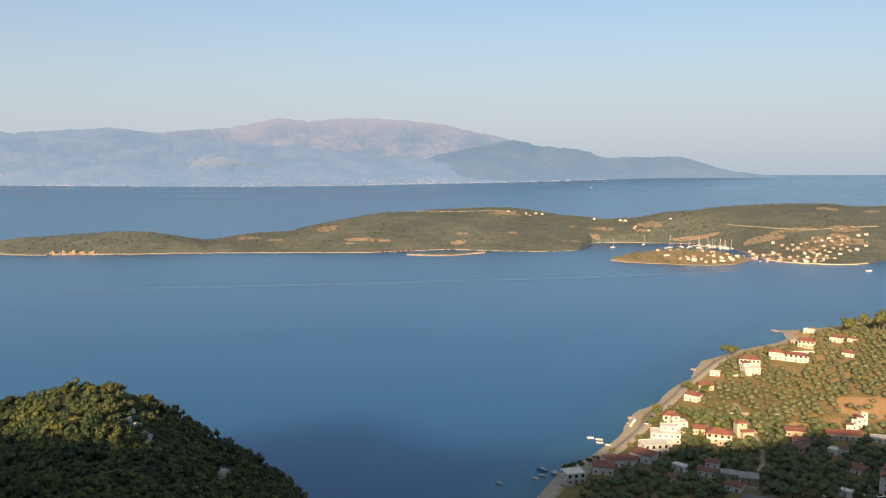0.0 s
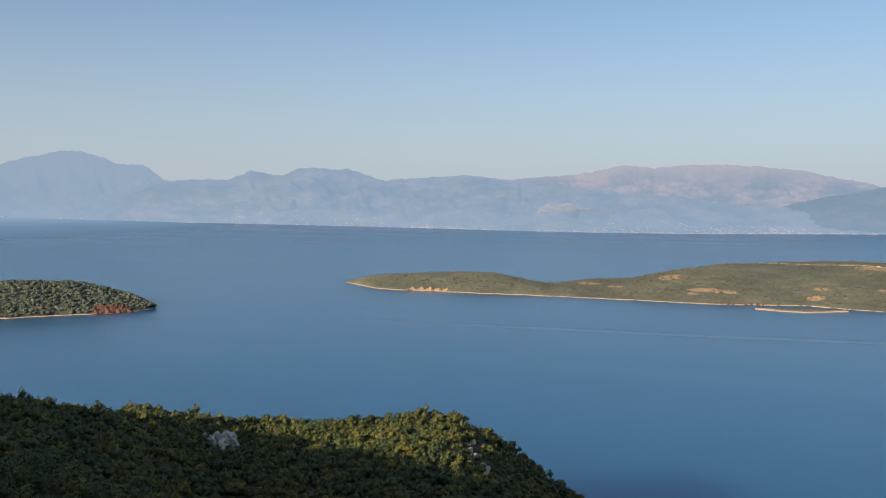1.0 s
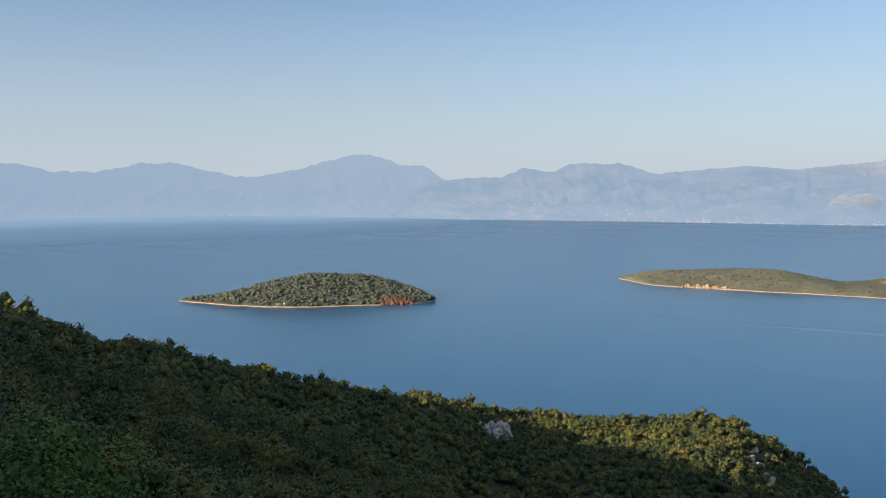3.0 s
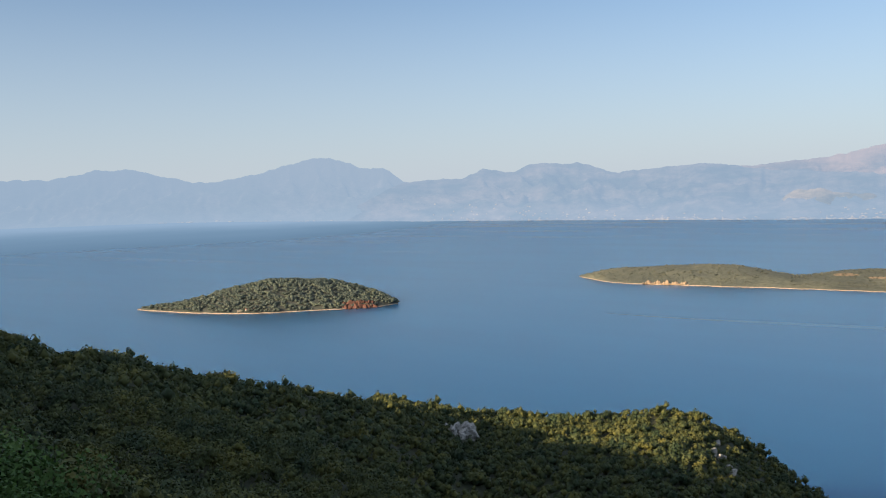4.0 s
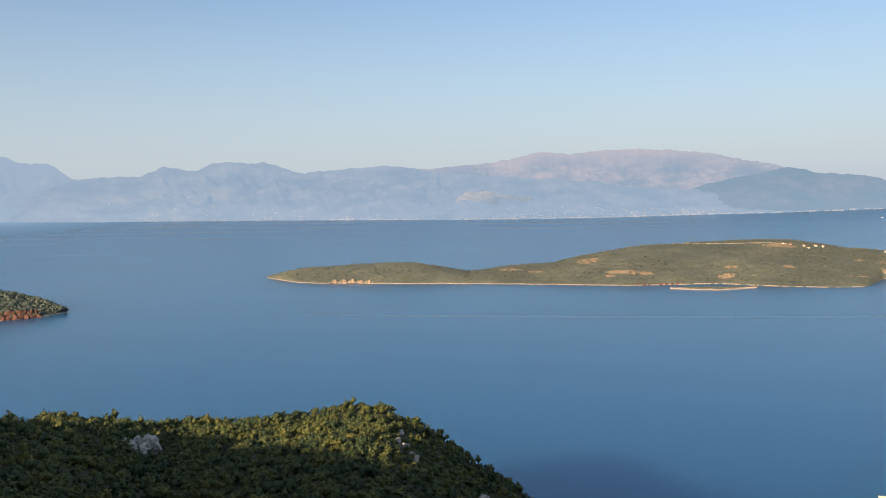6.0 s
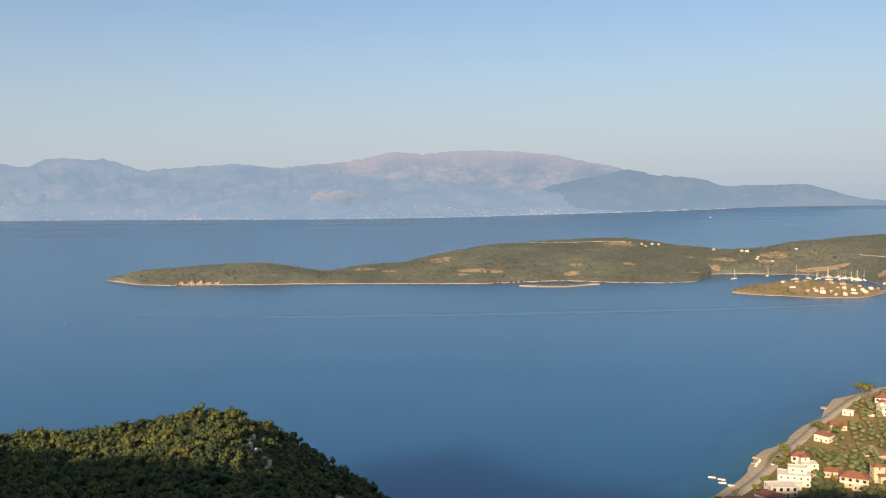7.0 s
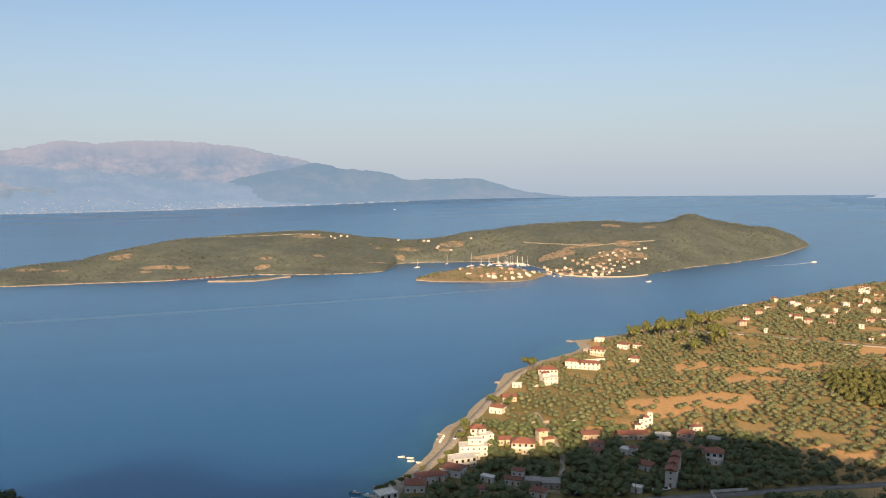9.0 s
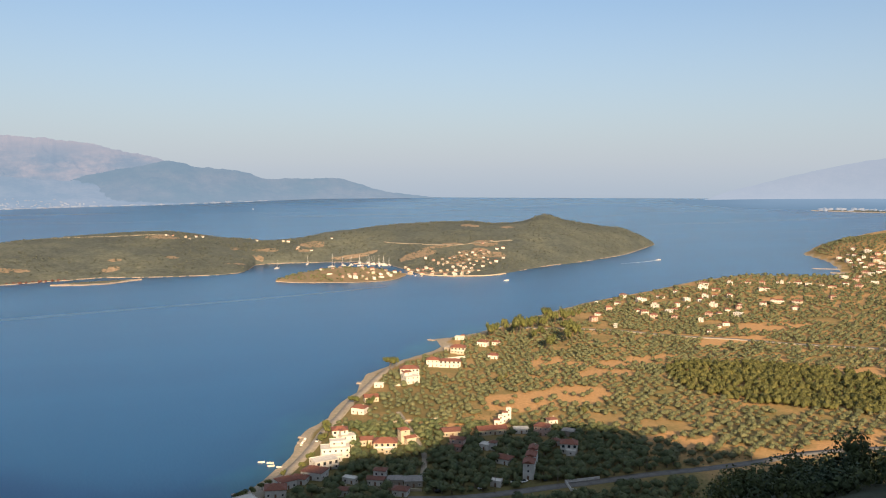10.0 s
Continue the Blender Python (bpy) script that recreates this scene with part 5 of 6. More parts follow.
def window_meshes(w, h):
    f = bmesh.new()
    loops = []
    for y, e in ((0.02, 0.0), (-0.08, 0.0), (-0.08, 0.1), (0.02, 0.1)):
        loops.append([f.verts.new(p) for p in ((-w / 2 + e, y, e), (w / 2 - e, y, e), (w / 2 - e, y, h - e), (-w / 2 + e, y, h - e))])
    for a, b in zip(loops, loops[1:] + loops[:1]):
        for i in range(4):
            f.faces.new((a[i], a[(i + 1) % 4], b[(i + 1) % 4], b[i]))
    p = bmesh.new()
    box_bm(p, -w / 2 + 0.09, w / 2 - 0.09, -0.03, 0.015, 0.09, h - 0.09)
    return bm_mesh("window", f, FRAME), bm_mesh("pane", p, GLASS)


WIN_FRAME, WIN_PANE = window_meshes(1.1, 1.25)
DOOR_FRAME, DOOR_PANE = window_meshes(1.7, 2.15)
fd = bmesh.new()
box_bm(fd, -0.65, 0.65, -0.05, 0.03, 0, 1.3)
FAR_PANE = bm_mesh("window", fd, GLASS)
dd = bmesh.new()
box_bm(dd, -0.5, 0.5, -0.06, 0.03, 0, 2.05)
DOOR = bm_mesh("door", dd, WOOD_DOOR, 0.02)
cd = bmesh.new()
box_bm(cd, -0.3, 0.3, -0.3, 0.3, -0.8, 0.9)
box_bm(cd, -0.4, 0.4, -0.4, 0.4, 0.901, 1.05)
CHIMNEY = bm_mesh("chimney", cd, CREAM_WALL)


def shared(name, me, parent, m):
    ob = new(name, me)
    ob.parent = parent
    ob.matrix_local = m
    return ob


def block(root, x, y, z, w, d, h, wall, roof="hip", fine=True, door=False, chimney=False, balcony=False, rise=None):
    """One body of a house: walls, roof and openings; its front faces -y."""
    bm = bmesh.new()
    box_bm(bm, x - w / 2, x + w / 2, y - d / 2, y + d / 2, z - (1.2 if z < 1 else 0.0), z + h)
    body = part("wall", bm, wall, root)
    if roof == "flat":
        cover = part("roof", flat_roof(w, d), CONCRETE if wall is not WHITE_WALL else WHITE_WALL, root)
    else:
        cover = part("roof", hip_roof(w, d, rise or min(w, d) * 0.24, gable=roof == "gable"), SLATE if roof == "grey" else TILES, root)
    cover.matrix_local = pose(x, y, z + h + (0.16 if roof != "flat" else 0.0))
    floors = max(1, round(h / 3.0))
    for fl in range(floors):
        zz = z + fl * 3.0 + 0.95
        n = max(1, int(w / (3.0 if fine else 3.6)))
        for k in range(n):
            px = x - w / 2 + (k + 0.5) * w / n
            if fine and door and fl == 0 and k == n // 2:
                shared("door", DOOR, root, pose(px, y - d / 2, z + 0.05))
            elif fine:
                tall = balcony and fl > 0
                f = shared("window", DOOR_FRAME if tall else WIN_FRAME, root, pose(px, y - d / 2, zz - (0.9 if tall else 0)))
                shared("pane", DOOR_PANE if tall else WIN_PANE, f, pose(0, 0, 0))
            else:
                shared("window", FAR_PANE, root, pose(px, y - d / 2, zz))
        for side in (-1, 1):
            m = max(1, int(d / 3.6))
            for k in range(m if fine else 1):
                py = y - d / 2 + (k + 0.5) * d / (m if fine else 1)
                place = pose(x + side * w / 2, py, zz, 0, 0, 90 * side)
                if fine:
                    shared("pane", WIN_PANE, shared("window", WIN_FRAME, root, place), pose(0, 0, 0))
                else:
                    shared("window", FAR_PANE, root, place)
        if balcony and fl > 0:
            bm = bmesh.new()
            box_bm(bm, x - w * 0.45, x + w * 0.45, y - d / 2 - 1.3, y - d / 2 - 0.01, z + fl * 3.0 - 0.15, z + fl * 3.0)
            box_bm(bm, x - w * 0.45, x + w * 0.45, y - d / 2 - 1.3, y - d / 2 - 1.22, z + fl * 3.0 + 0.001, z + fl * 3.0 + 0.9)
            part("balcony", bm, WHITE_WALL, root)
    if chimney and roof != "flat":
        shared("chimney", CHIMNEY, root, pose(x + w * 0.22, y + d * 0.1, z + h + 0.9))
    return body


KINDS = {
    "villa": ("white two-storey villa with a terracotta hip roof", WHITE_WALL),
    "block": ("white two-storey house with a flat terrace roof", WHITE_WALL),
    "terraced": ("large white house of stepped flat terraces", WHITE_WALL),
    "flat": ("pale two-storey house with a flat concrete roof", WHITE_WALL),
    "low": ("low white house under a terracotta tile roof", WHITE_WALL),
    "cream": ("cream two-storey house with a terracotta roof", CREAM_WALL),
    "tower": ("tall narrow cream house with tiled roofs at two levels", CREAM_WALL),
    "barn": ("long low building with a terracotta gable roof", CREAM_WALL),
    "split": ("white and red house on two levels among trees", WHITE_WALL),
    "grey": ("small house with a dull grey roof", STONE_WALL),
    "flat_low": ("low white building with a flat roof", WHITE_WALL),
    "pergola": ("low cream house with a broad flat pergola roof", CREAM_WALL),
    "red": ("pinkish two-storey house with stacked red tile roofs", PINK_WALL),
    "stepped": ("white stepped row of cubes with small red roofs", WHITE_WALL),
    "white_low": ("white bungalow with several small roofs", WHITE_WALL),
    "long_tower": ("tall narrow pale house stretching back from the road", WHITE_WALL),
    "pink": ("pink two-storey house with a tiled roof", PINK_WALL),
    "row": ("long white row of holiday flats under red tile roofs", WHITE_WALL),
}
turns = random.Random(5)


def house(x, y, w, kind, z=None, fine=True):
    label, wall = KINDS[kind]
    if z is not None:   # the island villages keep to warm stone and cream, with a white house here and there
        wall = turns.choice((CREAM_WALL, CREAM_WALL, STONE_WALL, WHITE_WALL, WHITE_WALL, PINK_WALL, WHITE_WALL))
        label = "small pale house of the island village under a low roof"
    root = tagged(new("house", None), label, "house", "houses of the bay" if fine else "")
    face = -math.degrees(math.atan2(x, y)) + turns.uniform(-28, 28)
    if kind in ("terraced", "row", "stepped", "long_tower", "villa"):
        face = -math.degrees(math.atan2(x, y)) + turns.uniform(-10, 10)
    root.matrix_world = pose(x, y, height_at(x, y) if z is None else z, 0, 0, face) @ Matrix.Scale(0.54 if z is not None else 1.0 if fine else 0.76, 4)
    if z is not None:
        w = w * 0.9
    d = max(5.0, min(9.0, w * 0.8))
    if kind in ("villa",):
        block(root, 0, 0, 0, w, d, 5.6, wall, "hip", fine, True, True, True)
        block(root, w * 0.1, -d / 2 - 1.8, 0, w * 0.55, 3.59, 3.0, wall, "flat", fine)
    elif kind == "block":
        block(root, 0, 0, 0, w, d, 5.4, wall, "flat", fine, True)
        block(root, -w * 0.2, d * 0.2, 5.76, w * 0.5, d * 0.5, 2.6, wall, "hip", fine)
    elif kind == "terraced":
        block(root, 0, 3, 0, w, 9, 5.8, wall, "flat", fine, True)
        block(root, -w * 0.15, -4.0, 0, w * 0.7, 4.95, 3.0, wall, "flat", fine)
        block(root, w * 0.1, 4.5, 6.16, w * 0.55, 5.4, 2.8, wall, "flat", fine)
        bm = bmesh.new()
        for k in range(9):
            box_bm(bm, -w * 0.2 + k * 0.8, -w * 0.2 + k * 0.8 + 0.15, -1.2, 1.6, 8.2, 8.35)
        part("pergola", bm, FRAME, root)
    elif kind in ("flat",):
        block(root, 0, 0, 0, w, d, 5.4, wall, "flat", fine, True, False, True)
    elif kind in ("low",):
        block(root, 0, 0, 0, w, d, 3.1 if w < 9 else 4.2, wall, "hip", fine, True, True)
    elif kind == "cream":
        block(root, 0, 0, 0, w, d, 5.4, wall, "hip", fine, True, True, True)
        block(root, w * 0.2, -d / 2 - 1.6, 0, w * 0.5, 3.19, 2.8, wall, "flat", fine)
    elif kind == "tower":
        block(root, -w * 0.1, 1.5, 0, w * 0.65, d * 0.7, 8.4, wall, "hip", fine)
        block(root, w * 0.15, -d * 0.35, 0, w * 0.7, 4.0, 4.4, wall, "gable", fine, True)
    elif kind == "barn":
        block(root, 0, 0, 0, w, min(d, 7.0), 3.4, wall, "gable", fine, True)
    elif kind == "split":
        block(root, 0, 0, 0, w, d * 0.7, 3.2, wall, "gable", fine, True)
        block(root, w * 0.1, d * 0.7, 0, w * 0.7, d * 0.68, 6.2, wall, "hip", fine)
    elif kind == "grey":
        block(root, 0, 0, 0, w, d, 3.4, wall, "grey", fine, True)
    elif kind == "flat_low":
        block(root, 0, 0, 0, w, max(4.0, d * 0.7), 3.0, wall, "flat", fine, True)
    elif kind == "pergola":
        block(root, 0, 0, 0, w, d, 3.2, wall, "gable", fine, True, False, False, 1.1)
    elif kind == "red":
        block(root, 0, 0.5, 0, w, d * 0.7, 6.0, wall, "gable", fine, True)
        block(root, 0, -d * 0.35 - 1.6, 0, w * 0.9, 3.2, 3.0, wall, "gable", fine)
    elif kind == "stepped":
        for k in range(4):
            block(root, -w * 0.36 + k * w * 0.24, -4.5 + k * 3.4, 0, w * 0.3, 3.3, 4.0 + k * 1.5, wall, "flat" if k % 2 else "hip", fine, k == 0)
    elif kind == "white_low":
        block(root, -w * 0.2, 0, 0, w * 0.6, d * 0.8, 3.2, wall, "flat", fine, True)
        block(root, w * 0.3, 1.0, 0, w * 0.399, d * 0.6, 4.4, wall, "hip", fine)
    elif kind == "long_tower":
        block(root, 0, 0, 0, w, 8.0, 8.6, wall, "gable", fine, True)
        block(root, 0.3, 8.01, 0, w * 0.9, 8.0, 9.8, wall, "gable", fine)
        block(root, 0.6, 15.5, 0, w * 0.8, 6.9, 11.0, wall, "gable", fine, False, True)
    elif kind == "pink":
        block(root, 0, 0, 0, w, d, 5.8, wall, "hip", fine, True, True)
    elif kind == "row":
        block(root, -w * 0.3, 1.0, 0, w * 0.36, 8.0, 5.8, wall, "hip", fine, True)
        block(root, w * 0.19, 0, 0, w * 0.61, 7.6, 5.2, wall, "hip", fine, True, False, True)
    return root


for hx, hy, hw, kind in NEAR_HOUSES + INNER_HOUSES + BEACH_HOUSES:
    house(hx, hy, hw, kind)
far_kinds = ("low", "villa", "flat", "cream", "low", "pink", "block", "low")
for k, (hx, hy, hw) in enumerate(FAR_HOUSES_A + FAR_HOUSES_B + FAR_HOUSES_C + TOWN_HOUSES):
    kind = "row" if hw > 19 else "barn" if hw > 14.5 and k % 2 else far_kinds[(k * 5 + k // 7) % 8]
    house(hx, hy, hw * 0.88, kind, None, False)


pen_tree, islet_tree, isle_tree = tree_of(peninsula), tree_of(islet), tree_of(isle)
port_kinds = ("low", "flat", "cream", "low", "block", "pink", "low", "villa")
for k, (hx, hy, hw) in enumerate(ISLET_HOUSES + [h for h in ISLET_HOUSES_B if min((h[0] - q[0]) ** 2 + (h[1] - q[1]) ** 2 for q in ISLET_HOUSES) > 45]):
    house(hx, hy, hw, port_kinds[(k * 3) % 8] if hw < 15 else "barn", max(drop(islet_tree, hx, hy), 0.8), False)
for k, (hx, hy, hw) in enumerate(PORT_HOUSES_A + PORT_HOUSES_B):
    house(hx, hy, hw, port_kinds[(k * 5 + k // 5) % 8], max(drop(pen_tree, hx, hy), 0.8), False)
# houses climbing the hill behind the port, and a few on the neck and the crest of the peninsula
stood = [(hx, hy) for hx, hy, _ in PORT_HOUSES_A + PORT_HOUSES_B]
for k, (hx, hy, hw) in enumerate(PORT_HOUSES_C + PORT_HOUSES_D):
    if min((hx - a) ** 2 + (hy - b) ** 2 for a, b in stood) < 49:
        continue
    stood.append((hx, hy))
    house(hx, hy, hw, port_kinds[(k * 3 + k // 4) % 8], max(drop(pen_tree, hx, hy), 0.8), False)
for hx, hy, hw, kind in ((-990, 757, 14.0, "flat_low"), (-982, 764, 12.0, "barn"), (-976, 770, 8.0, "low")):
    house(hx, hy, hw, kind, max(drop(isle_tree, hx, hy), 0.8), False)


# ---- roads, walls and piers ----
def ribbon(name, line, width, mat, label, lift=0.22, category="road", ground_z=land_height):
    pts = []
    for (ax, ay), (bx, by) in zip(line[:-1], line[1:]):
        n = max(2, int(math.hypot(bx - ax, by - ay) / 3))
        pts += [(ax + (bx - ax) * k / n, ay + (by - ay) * k / n) for k in range(n)]
    pts = np.array(pts + [line[-1]], float)
    for _ in range(6):
        pts[1:-1] = (pts[:-2] + 2 * pts[1:-1] + pts[2:]) / 4
    t = np.gradient(pts, axis=0)
    t /= np.linalg.norm(t, axis=1)[:, None]
    nrm = np.stack([-t[:, 1], t[:, 0]], -1)
    cols, zc = [], ground_z(pts[:, 0], pts[:, 1])
    for k, (off, dz) in enumerate(((-0.5, -0.6), (-0.5, 0.0), (0.0, 0.05), (0.5, 0.0), (0.5, -0.6))):
        p = pts + nrm * off * width
        cols.append(np.stack([p[:, 0], p[:, 1], np.maximum(ground_z(p[:, 0], p[:, 1]), zc) + lift + dz], -1))
    return setting(name, mesh_of(name, np.stack(cols, 1).reshape(-1, 3), grid_faces(len(pts), 5), mat), label, category)


ribbon("road", ROAD, 6.0, ASPHALT, "grey asphalt road through the lower village")
ribbon("road_coast", COAST_ROAD, 6.0, TRACK, "pale seafront road behind the beach")
ribbon("road_far", FAR_ROAD, 8.0, TRACK, "pale main road crossing the plain")
ribbon("lane", LANE, 3.2, TRACK, "narrow pale lane between gardens")


def on_peninsula(x, y):
    return np.array([drop(pen_tree, a, b) for a, b in zip(x, y)])


ribbon("road_ridge", [(-67, 1632), (-3, 1621), (64, 1630), (131, 1607)], 6.0, TRACK, "pale track along the crest of the peninsula", 0.5, "road", on_peninsula)
ribbon("road_hill", [(504, 1488), (547, 1422), (596, 1379), (661, 1376), (716, 1380)], 5.0, TRACK, "pale track over the hill behind the port", 0.5, "road", on_peninsula)


def wall_line(line, height, thick, mat, label, name="garden_wall", base=None):
    bm = bmesh.new()
    for (ax, ay), (bx, by) in zip(line[:-1], line[1:]):
        n = max(1, int(math.hypot(bx - ax, by - ay) / 4))
        ux, uy = (bx - ax) / math.hypot(bx - ax, by - ay), (by - ay) / math.hypot(bx - ax, by - ay)
        for k in range(n):
            p, q = (ax + (bx - ax) * k / n, ay + (by - ay) * k / n), (ax + (bx - ax) * (k + 1) / n, ay + (by - ay) * (k + 1) / n)
            zp, zq = (height_at(*p), height_at(*q)) if base is None else (base, base)
            vs = []
            for (cx, cy), cz in ((p, zp), (q, zq)):
                for s in (-1, 1):
                    for dz in (-0.6, height):
                        vs.append(bm.verts.new((cx - uy * s * thick / 2, cy + ux * s * thick / 2, cz + dz)))
            for f in ((0, 1, 5, 4), (2, 6, 7, 3), (1, 3, 7, 5), (0, 2, 3, 1), (4, 5, 7, 6)):
                bm.faces.new([vs[i] for i in f])
    return tagged(new(name, bm_mesh(name, bm, mat)), label, "wall")


wall_line([(221, 363), (218, 352), (224, 343)], 1.8, 0.3, WHITE_WALL, "white boundary wall beside the road")
wall_line([(221, 363), (240, 360)], 1.6, 0.3, WHITE_WALL, "white boundary wall beside the road")
wall_line([(262, 652), (300, 655)], 2.0, 0.4, WHITE_WALL, "long white garden wall near the beach")
wall_line([(136, 462), (160, 468), (180, 462)], 1.6, 0.3, CREAM_WALL, "pale garden wall between the houses")
wall_line([(140, 497), (175, 498), (205, 494)], 1.2, 0.4, STONE_WALL, "low dry-stone wall across the grove")
wall_line([(100, 407), (118, 402), (150, 384)], 1.4, 0.3, CREAM_WALL, "pale garden wall along the lane")
wall_line([(205, 590), (214, 585)], 1.8, 0.3, WHITE_WALL, "short white garden wall")
quay_az = np.arange(21.2, 27.0, 0.2)
quay_r = curve(pen_front, quay_az) + rough_field(quay_az * 25, quay_az * 0, 14, 3, 21) * 4 - 0.5
wall_line([(float(a), float(b)) for a, b in zip(*polar(quay_az, quay_r))], 1.1, 4.0, CREAM_WALL, "pale concrete quay wall along the little port's waterfront", "quay_wall", 0.0)


def pier(x, y, length, width, turn, label):
    bm = bmesh.new()
    box_bm(bm, -width / 2, width / 2, 0, length, -1.5, 0.75)
    ob = tagged(new("pier", bm_mesh("pier", bm, SHORE, 0.08)), label, "pier")
    ob.matrix_world = pose(x, y, 0, 0, 0, turn)


pier(118, 498, 5, 2.4, 65, "short concrete pier on the beach")
pier(115, 488, 5, 2.0, 70, "short concrete pier on the beach")
pier(302, 742, 7, 5.0, 25, "stone mole at the end of the beach")
pier(189, 612, 4, 4.0, 60, "low stone groyne on the beach")
pier(166, 566, 3, 2.5, 60, "low stone groyne on the beach")
pier(140, 524, 3, 2.5, 60, "low stone groyne on the beach")
pier(66, 418, 6, 2.2, 50, "short concrete pier on the beach")
pier(1165, 1042, 45, 5.0, 58, "pale harbour mole before the distant town")
pier(1130, 990, 30, 12.0, 40, "pale harbour quay before the distant town")
pier(462, 1226, 24, 5.0, 20, "concrete quay of the little port")
pier(474, 1379, 60, 2.6, 65, "floating pontoon of the yacht marina")
pier(470, 1400, 50, 2.6, 75, "floating pontoon of the yacht marina")


# ---- boats ----
def hull_mesh(name, length, beam, height, mat):
    bm = bmesh.new()
    rows = []
    for k in range(9):
        t = k / 8
        half = beam / 2 * (1 - max(0, t - 0.45) ** 2 / 0.31) * (0.86 + 0.14 * min(1, t * 4))
        half = max(half, 0.02)
        sheer = height * (0.85 + 0.35 * t * t)
        x = (t - 0.5) * length
        rows.append([bm.verts.new(p) for p in ((x, -half, sheer), (x, -half * 0.75, 0.05), (x * 0.97, 0, -0.3), (x, half * 0.75, 0.05), (x, half, sheer))])
    for a, b in zip(rows[:-1], rows[1:]):
        for i in range(4):
            bm.faces.new((a[i], b[i], b[i + 1], a[i + 1]))
    bm.faces.new(rows[0])
    return bm_mesh(name, bm, mat)


def deck_mesh(length, beam, z):
    bm = bmesh.new()
    ring = [(-0.48, -0.40), (-0.1, -0.45), (0.2, -0.38), (0.38, -0.2), (0.47, 0), (0.38, 0.2), (0.2, 0.38), (-0.1, 0.45), (-0.48, 0.40)]
    top = [bm.verts.new((a * length, b * beam, z)) for a, b in ring]
    bot = [bm.verts.new((a * length, b * beam, z - 0.08)) for a, b in ring]
    bm.faces.new(top)
    bm.faces.new(bot[::-1])
    for i in range(len(ring)):
        j = (i + 1) % len(ring)
        bm.faces.new((bot[i], bot[j], top[j], top[i]))
    return bm_mesh("deck", bm, DECK)


def cabin_mesh(length, beam, z, h, at=0.05):
    bm = bmesh.new()
    vs = box_bm(bm, (at - 0.16) * length, (at + 0.16) * length, -beam * 0.28, beam * 0.28, z, z + h)
    for v in vs[4:]:
        v.co.x = at * length + (v.co.x - at * length) * 0.75
        v.co.y *= 0.85
    return bm_mesh("cabin", bm, HULL_WHITE, 0.05)


def boat(length, beam, height, mat, label, cabin=False, group=""):
    root = tagged(new("boat", None), label, "boat", group)
    part("hull", hull_mesh("hull", length, beam, height, mat), None, root)
    part("deck", deck_mesh(length, beam, height * 0.6), None, root)
    if cabin:
        part("cabin", cabin_mesh(length, beam, height * 0.6, 1.1), None, root)
    return root


def rod(bm, a, b, r, sides=6):
    a, b = Vector(a), Vector(b)
    q = (b - a).to_track_quat("Z", "Y")
    lo, hi = [], []
    for k in range(sides):
        o = q @ Vector((r * math.cos(k * 2 * math.pi / sides), r * math.sin(k * 2 * math.pi / sides), 0))
        lo.append(bm.verts.new(a + o))
        hi.append(bm.verts.new(b + o * 0.8))
    for k in range(sides):
        bm.faces.new((lo[k], lo[(k + 1) % sides], hi[(k + 1) % sides], hi[k]))
    bm.faces.new(lo[::-1])
    bm.faces.new(hi)


def sailboat(length):
    root = boat(length, length * 0.3, 1.1, HULL_WHITE, "white sailing yacht with bare mast at anchor", True, "yachts in the bay")
    root.name = "sailing_yacht"
    bm = bmesh.new()
    rod(bm, (length * 0.08, 0, 0.6), (length * 0.08, 0, length * 1.35), 0.16)
    part("mast", bm, MAST, root)
    bm = bmesh.new()
    rod(bm, (length * 0.08, 0, 2.2), (-length * 0.36, 0, 2.1), 0.2)
    part("boom", bm, HULL_WHITE, root)
    bm = bmesh.new()
    rod(bm, (length * 0.48, 0, 1.3), (length * 0.08, 0, length * 1.3), 0.06, 4)
    part("forestay", bm, MAST, root)
    return root


small_boat = boat(4.0, 1.6, 0.6, HULL_WHITE, "small open fishing boat moored off the beach", False, "small boats off the beach")
small_boat.matrix_world = pose(84, 464, 0, 0, 0, 170)
for bx, by, bt in ((88.5, 461, 165), (88, 456, 175), (92, 452, 150), (27.5, 399, 150), (46, 405, 140), (50, 409, 150)):
    copy_thing(small_boat, pose(bx, by, 0, 0, 0, bt))
blue_boat = boat(6.0, 2.1, 0.9, HULL_BLUE, "dark blue fishing boat with a white cabin at its mooring", True)
blue_boat.matrix_world = pose(51, 416, 0, 0, 0, 160)
white_boat = boat(5.4, 2.0, 0.8, HULL_WHITE, "white motor boat moored beside the pier", True)
white_boat.matrix_world = pose(57, 411, 0, 0, 0, 150)
for bx, by, bt in ((112, 483, 60), (115, 489, 60)):
    copy_thing(white_boat, pose(bx, by, height_at(bx, by) + 0.3, 0, 0, bt))["label"] = "white motor boat pulled up on the beach"
yacht = sailboat(11)
yacht.matrix_world = pose(281, 1382, 0, 0, 0, 30)
for k, (bx, by) in enumerate([(343, 1425), (435, 1417), (450, 1415), (466, 1375), (472, 1366), (422, 1372), (444, 1402), (455, 1398), (462, 1390), (430, 1404), (448, 1386), (458, 1378), (440, 1378), (468, 1384), (452, 1362), (462, 1362), (412, 1392), (405, 1378), (396, 1388)]):
    copy_thing(yacht, pose(bx, by, 0, 0, 0, 60 + (k * 53) % 90))
big_yacht = sailboat(17)
big_yacht["label"] = "large white sailing yacht moored behind the islet"
big_yacht.matrix_world = pose(373, 1376, 0, 0, 0, 35)
launch = boat(9, 3, 1.2, HULL_WHITE, "white motor boat crossing the channel", True)
launch.matrix_world = pose(963, 1269, 0, 0, 0, -20)
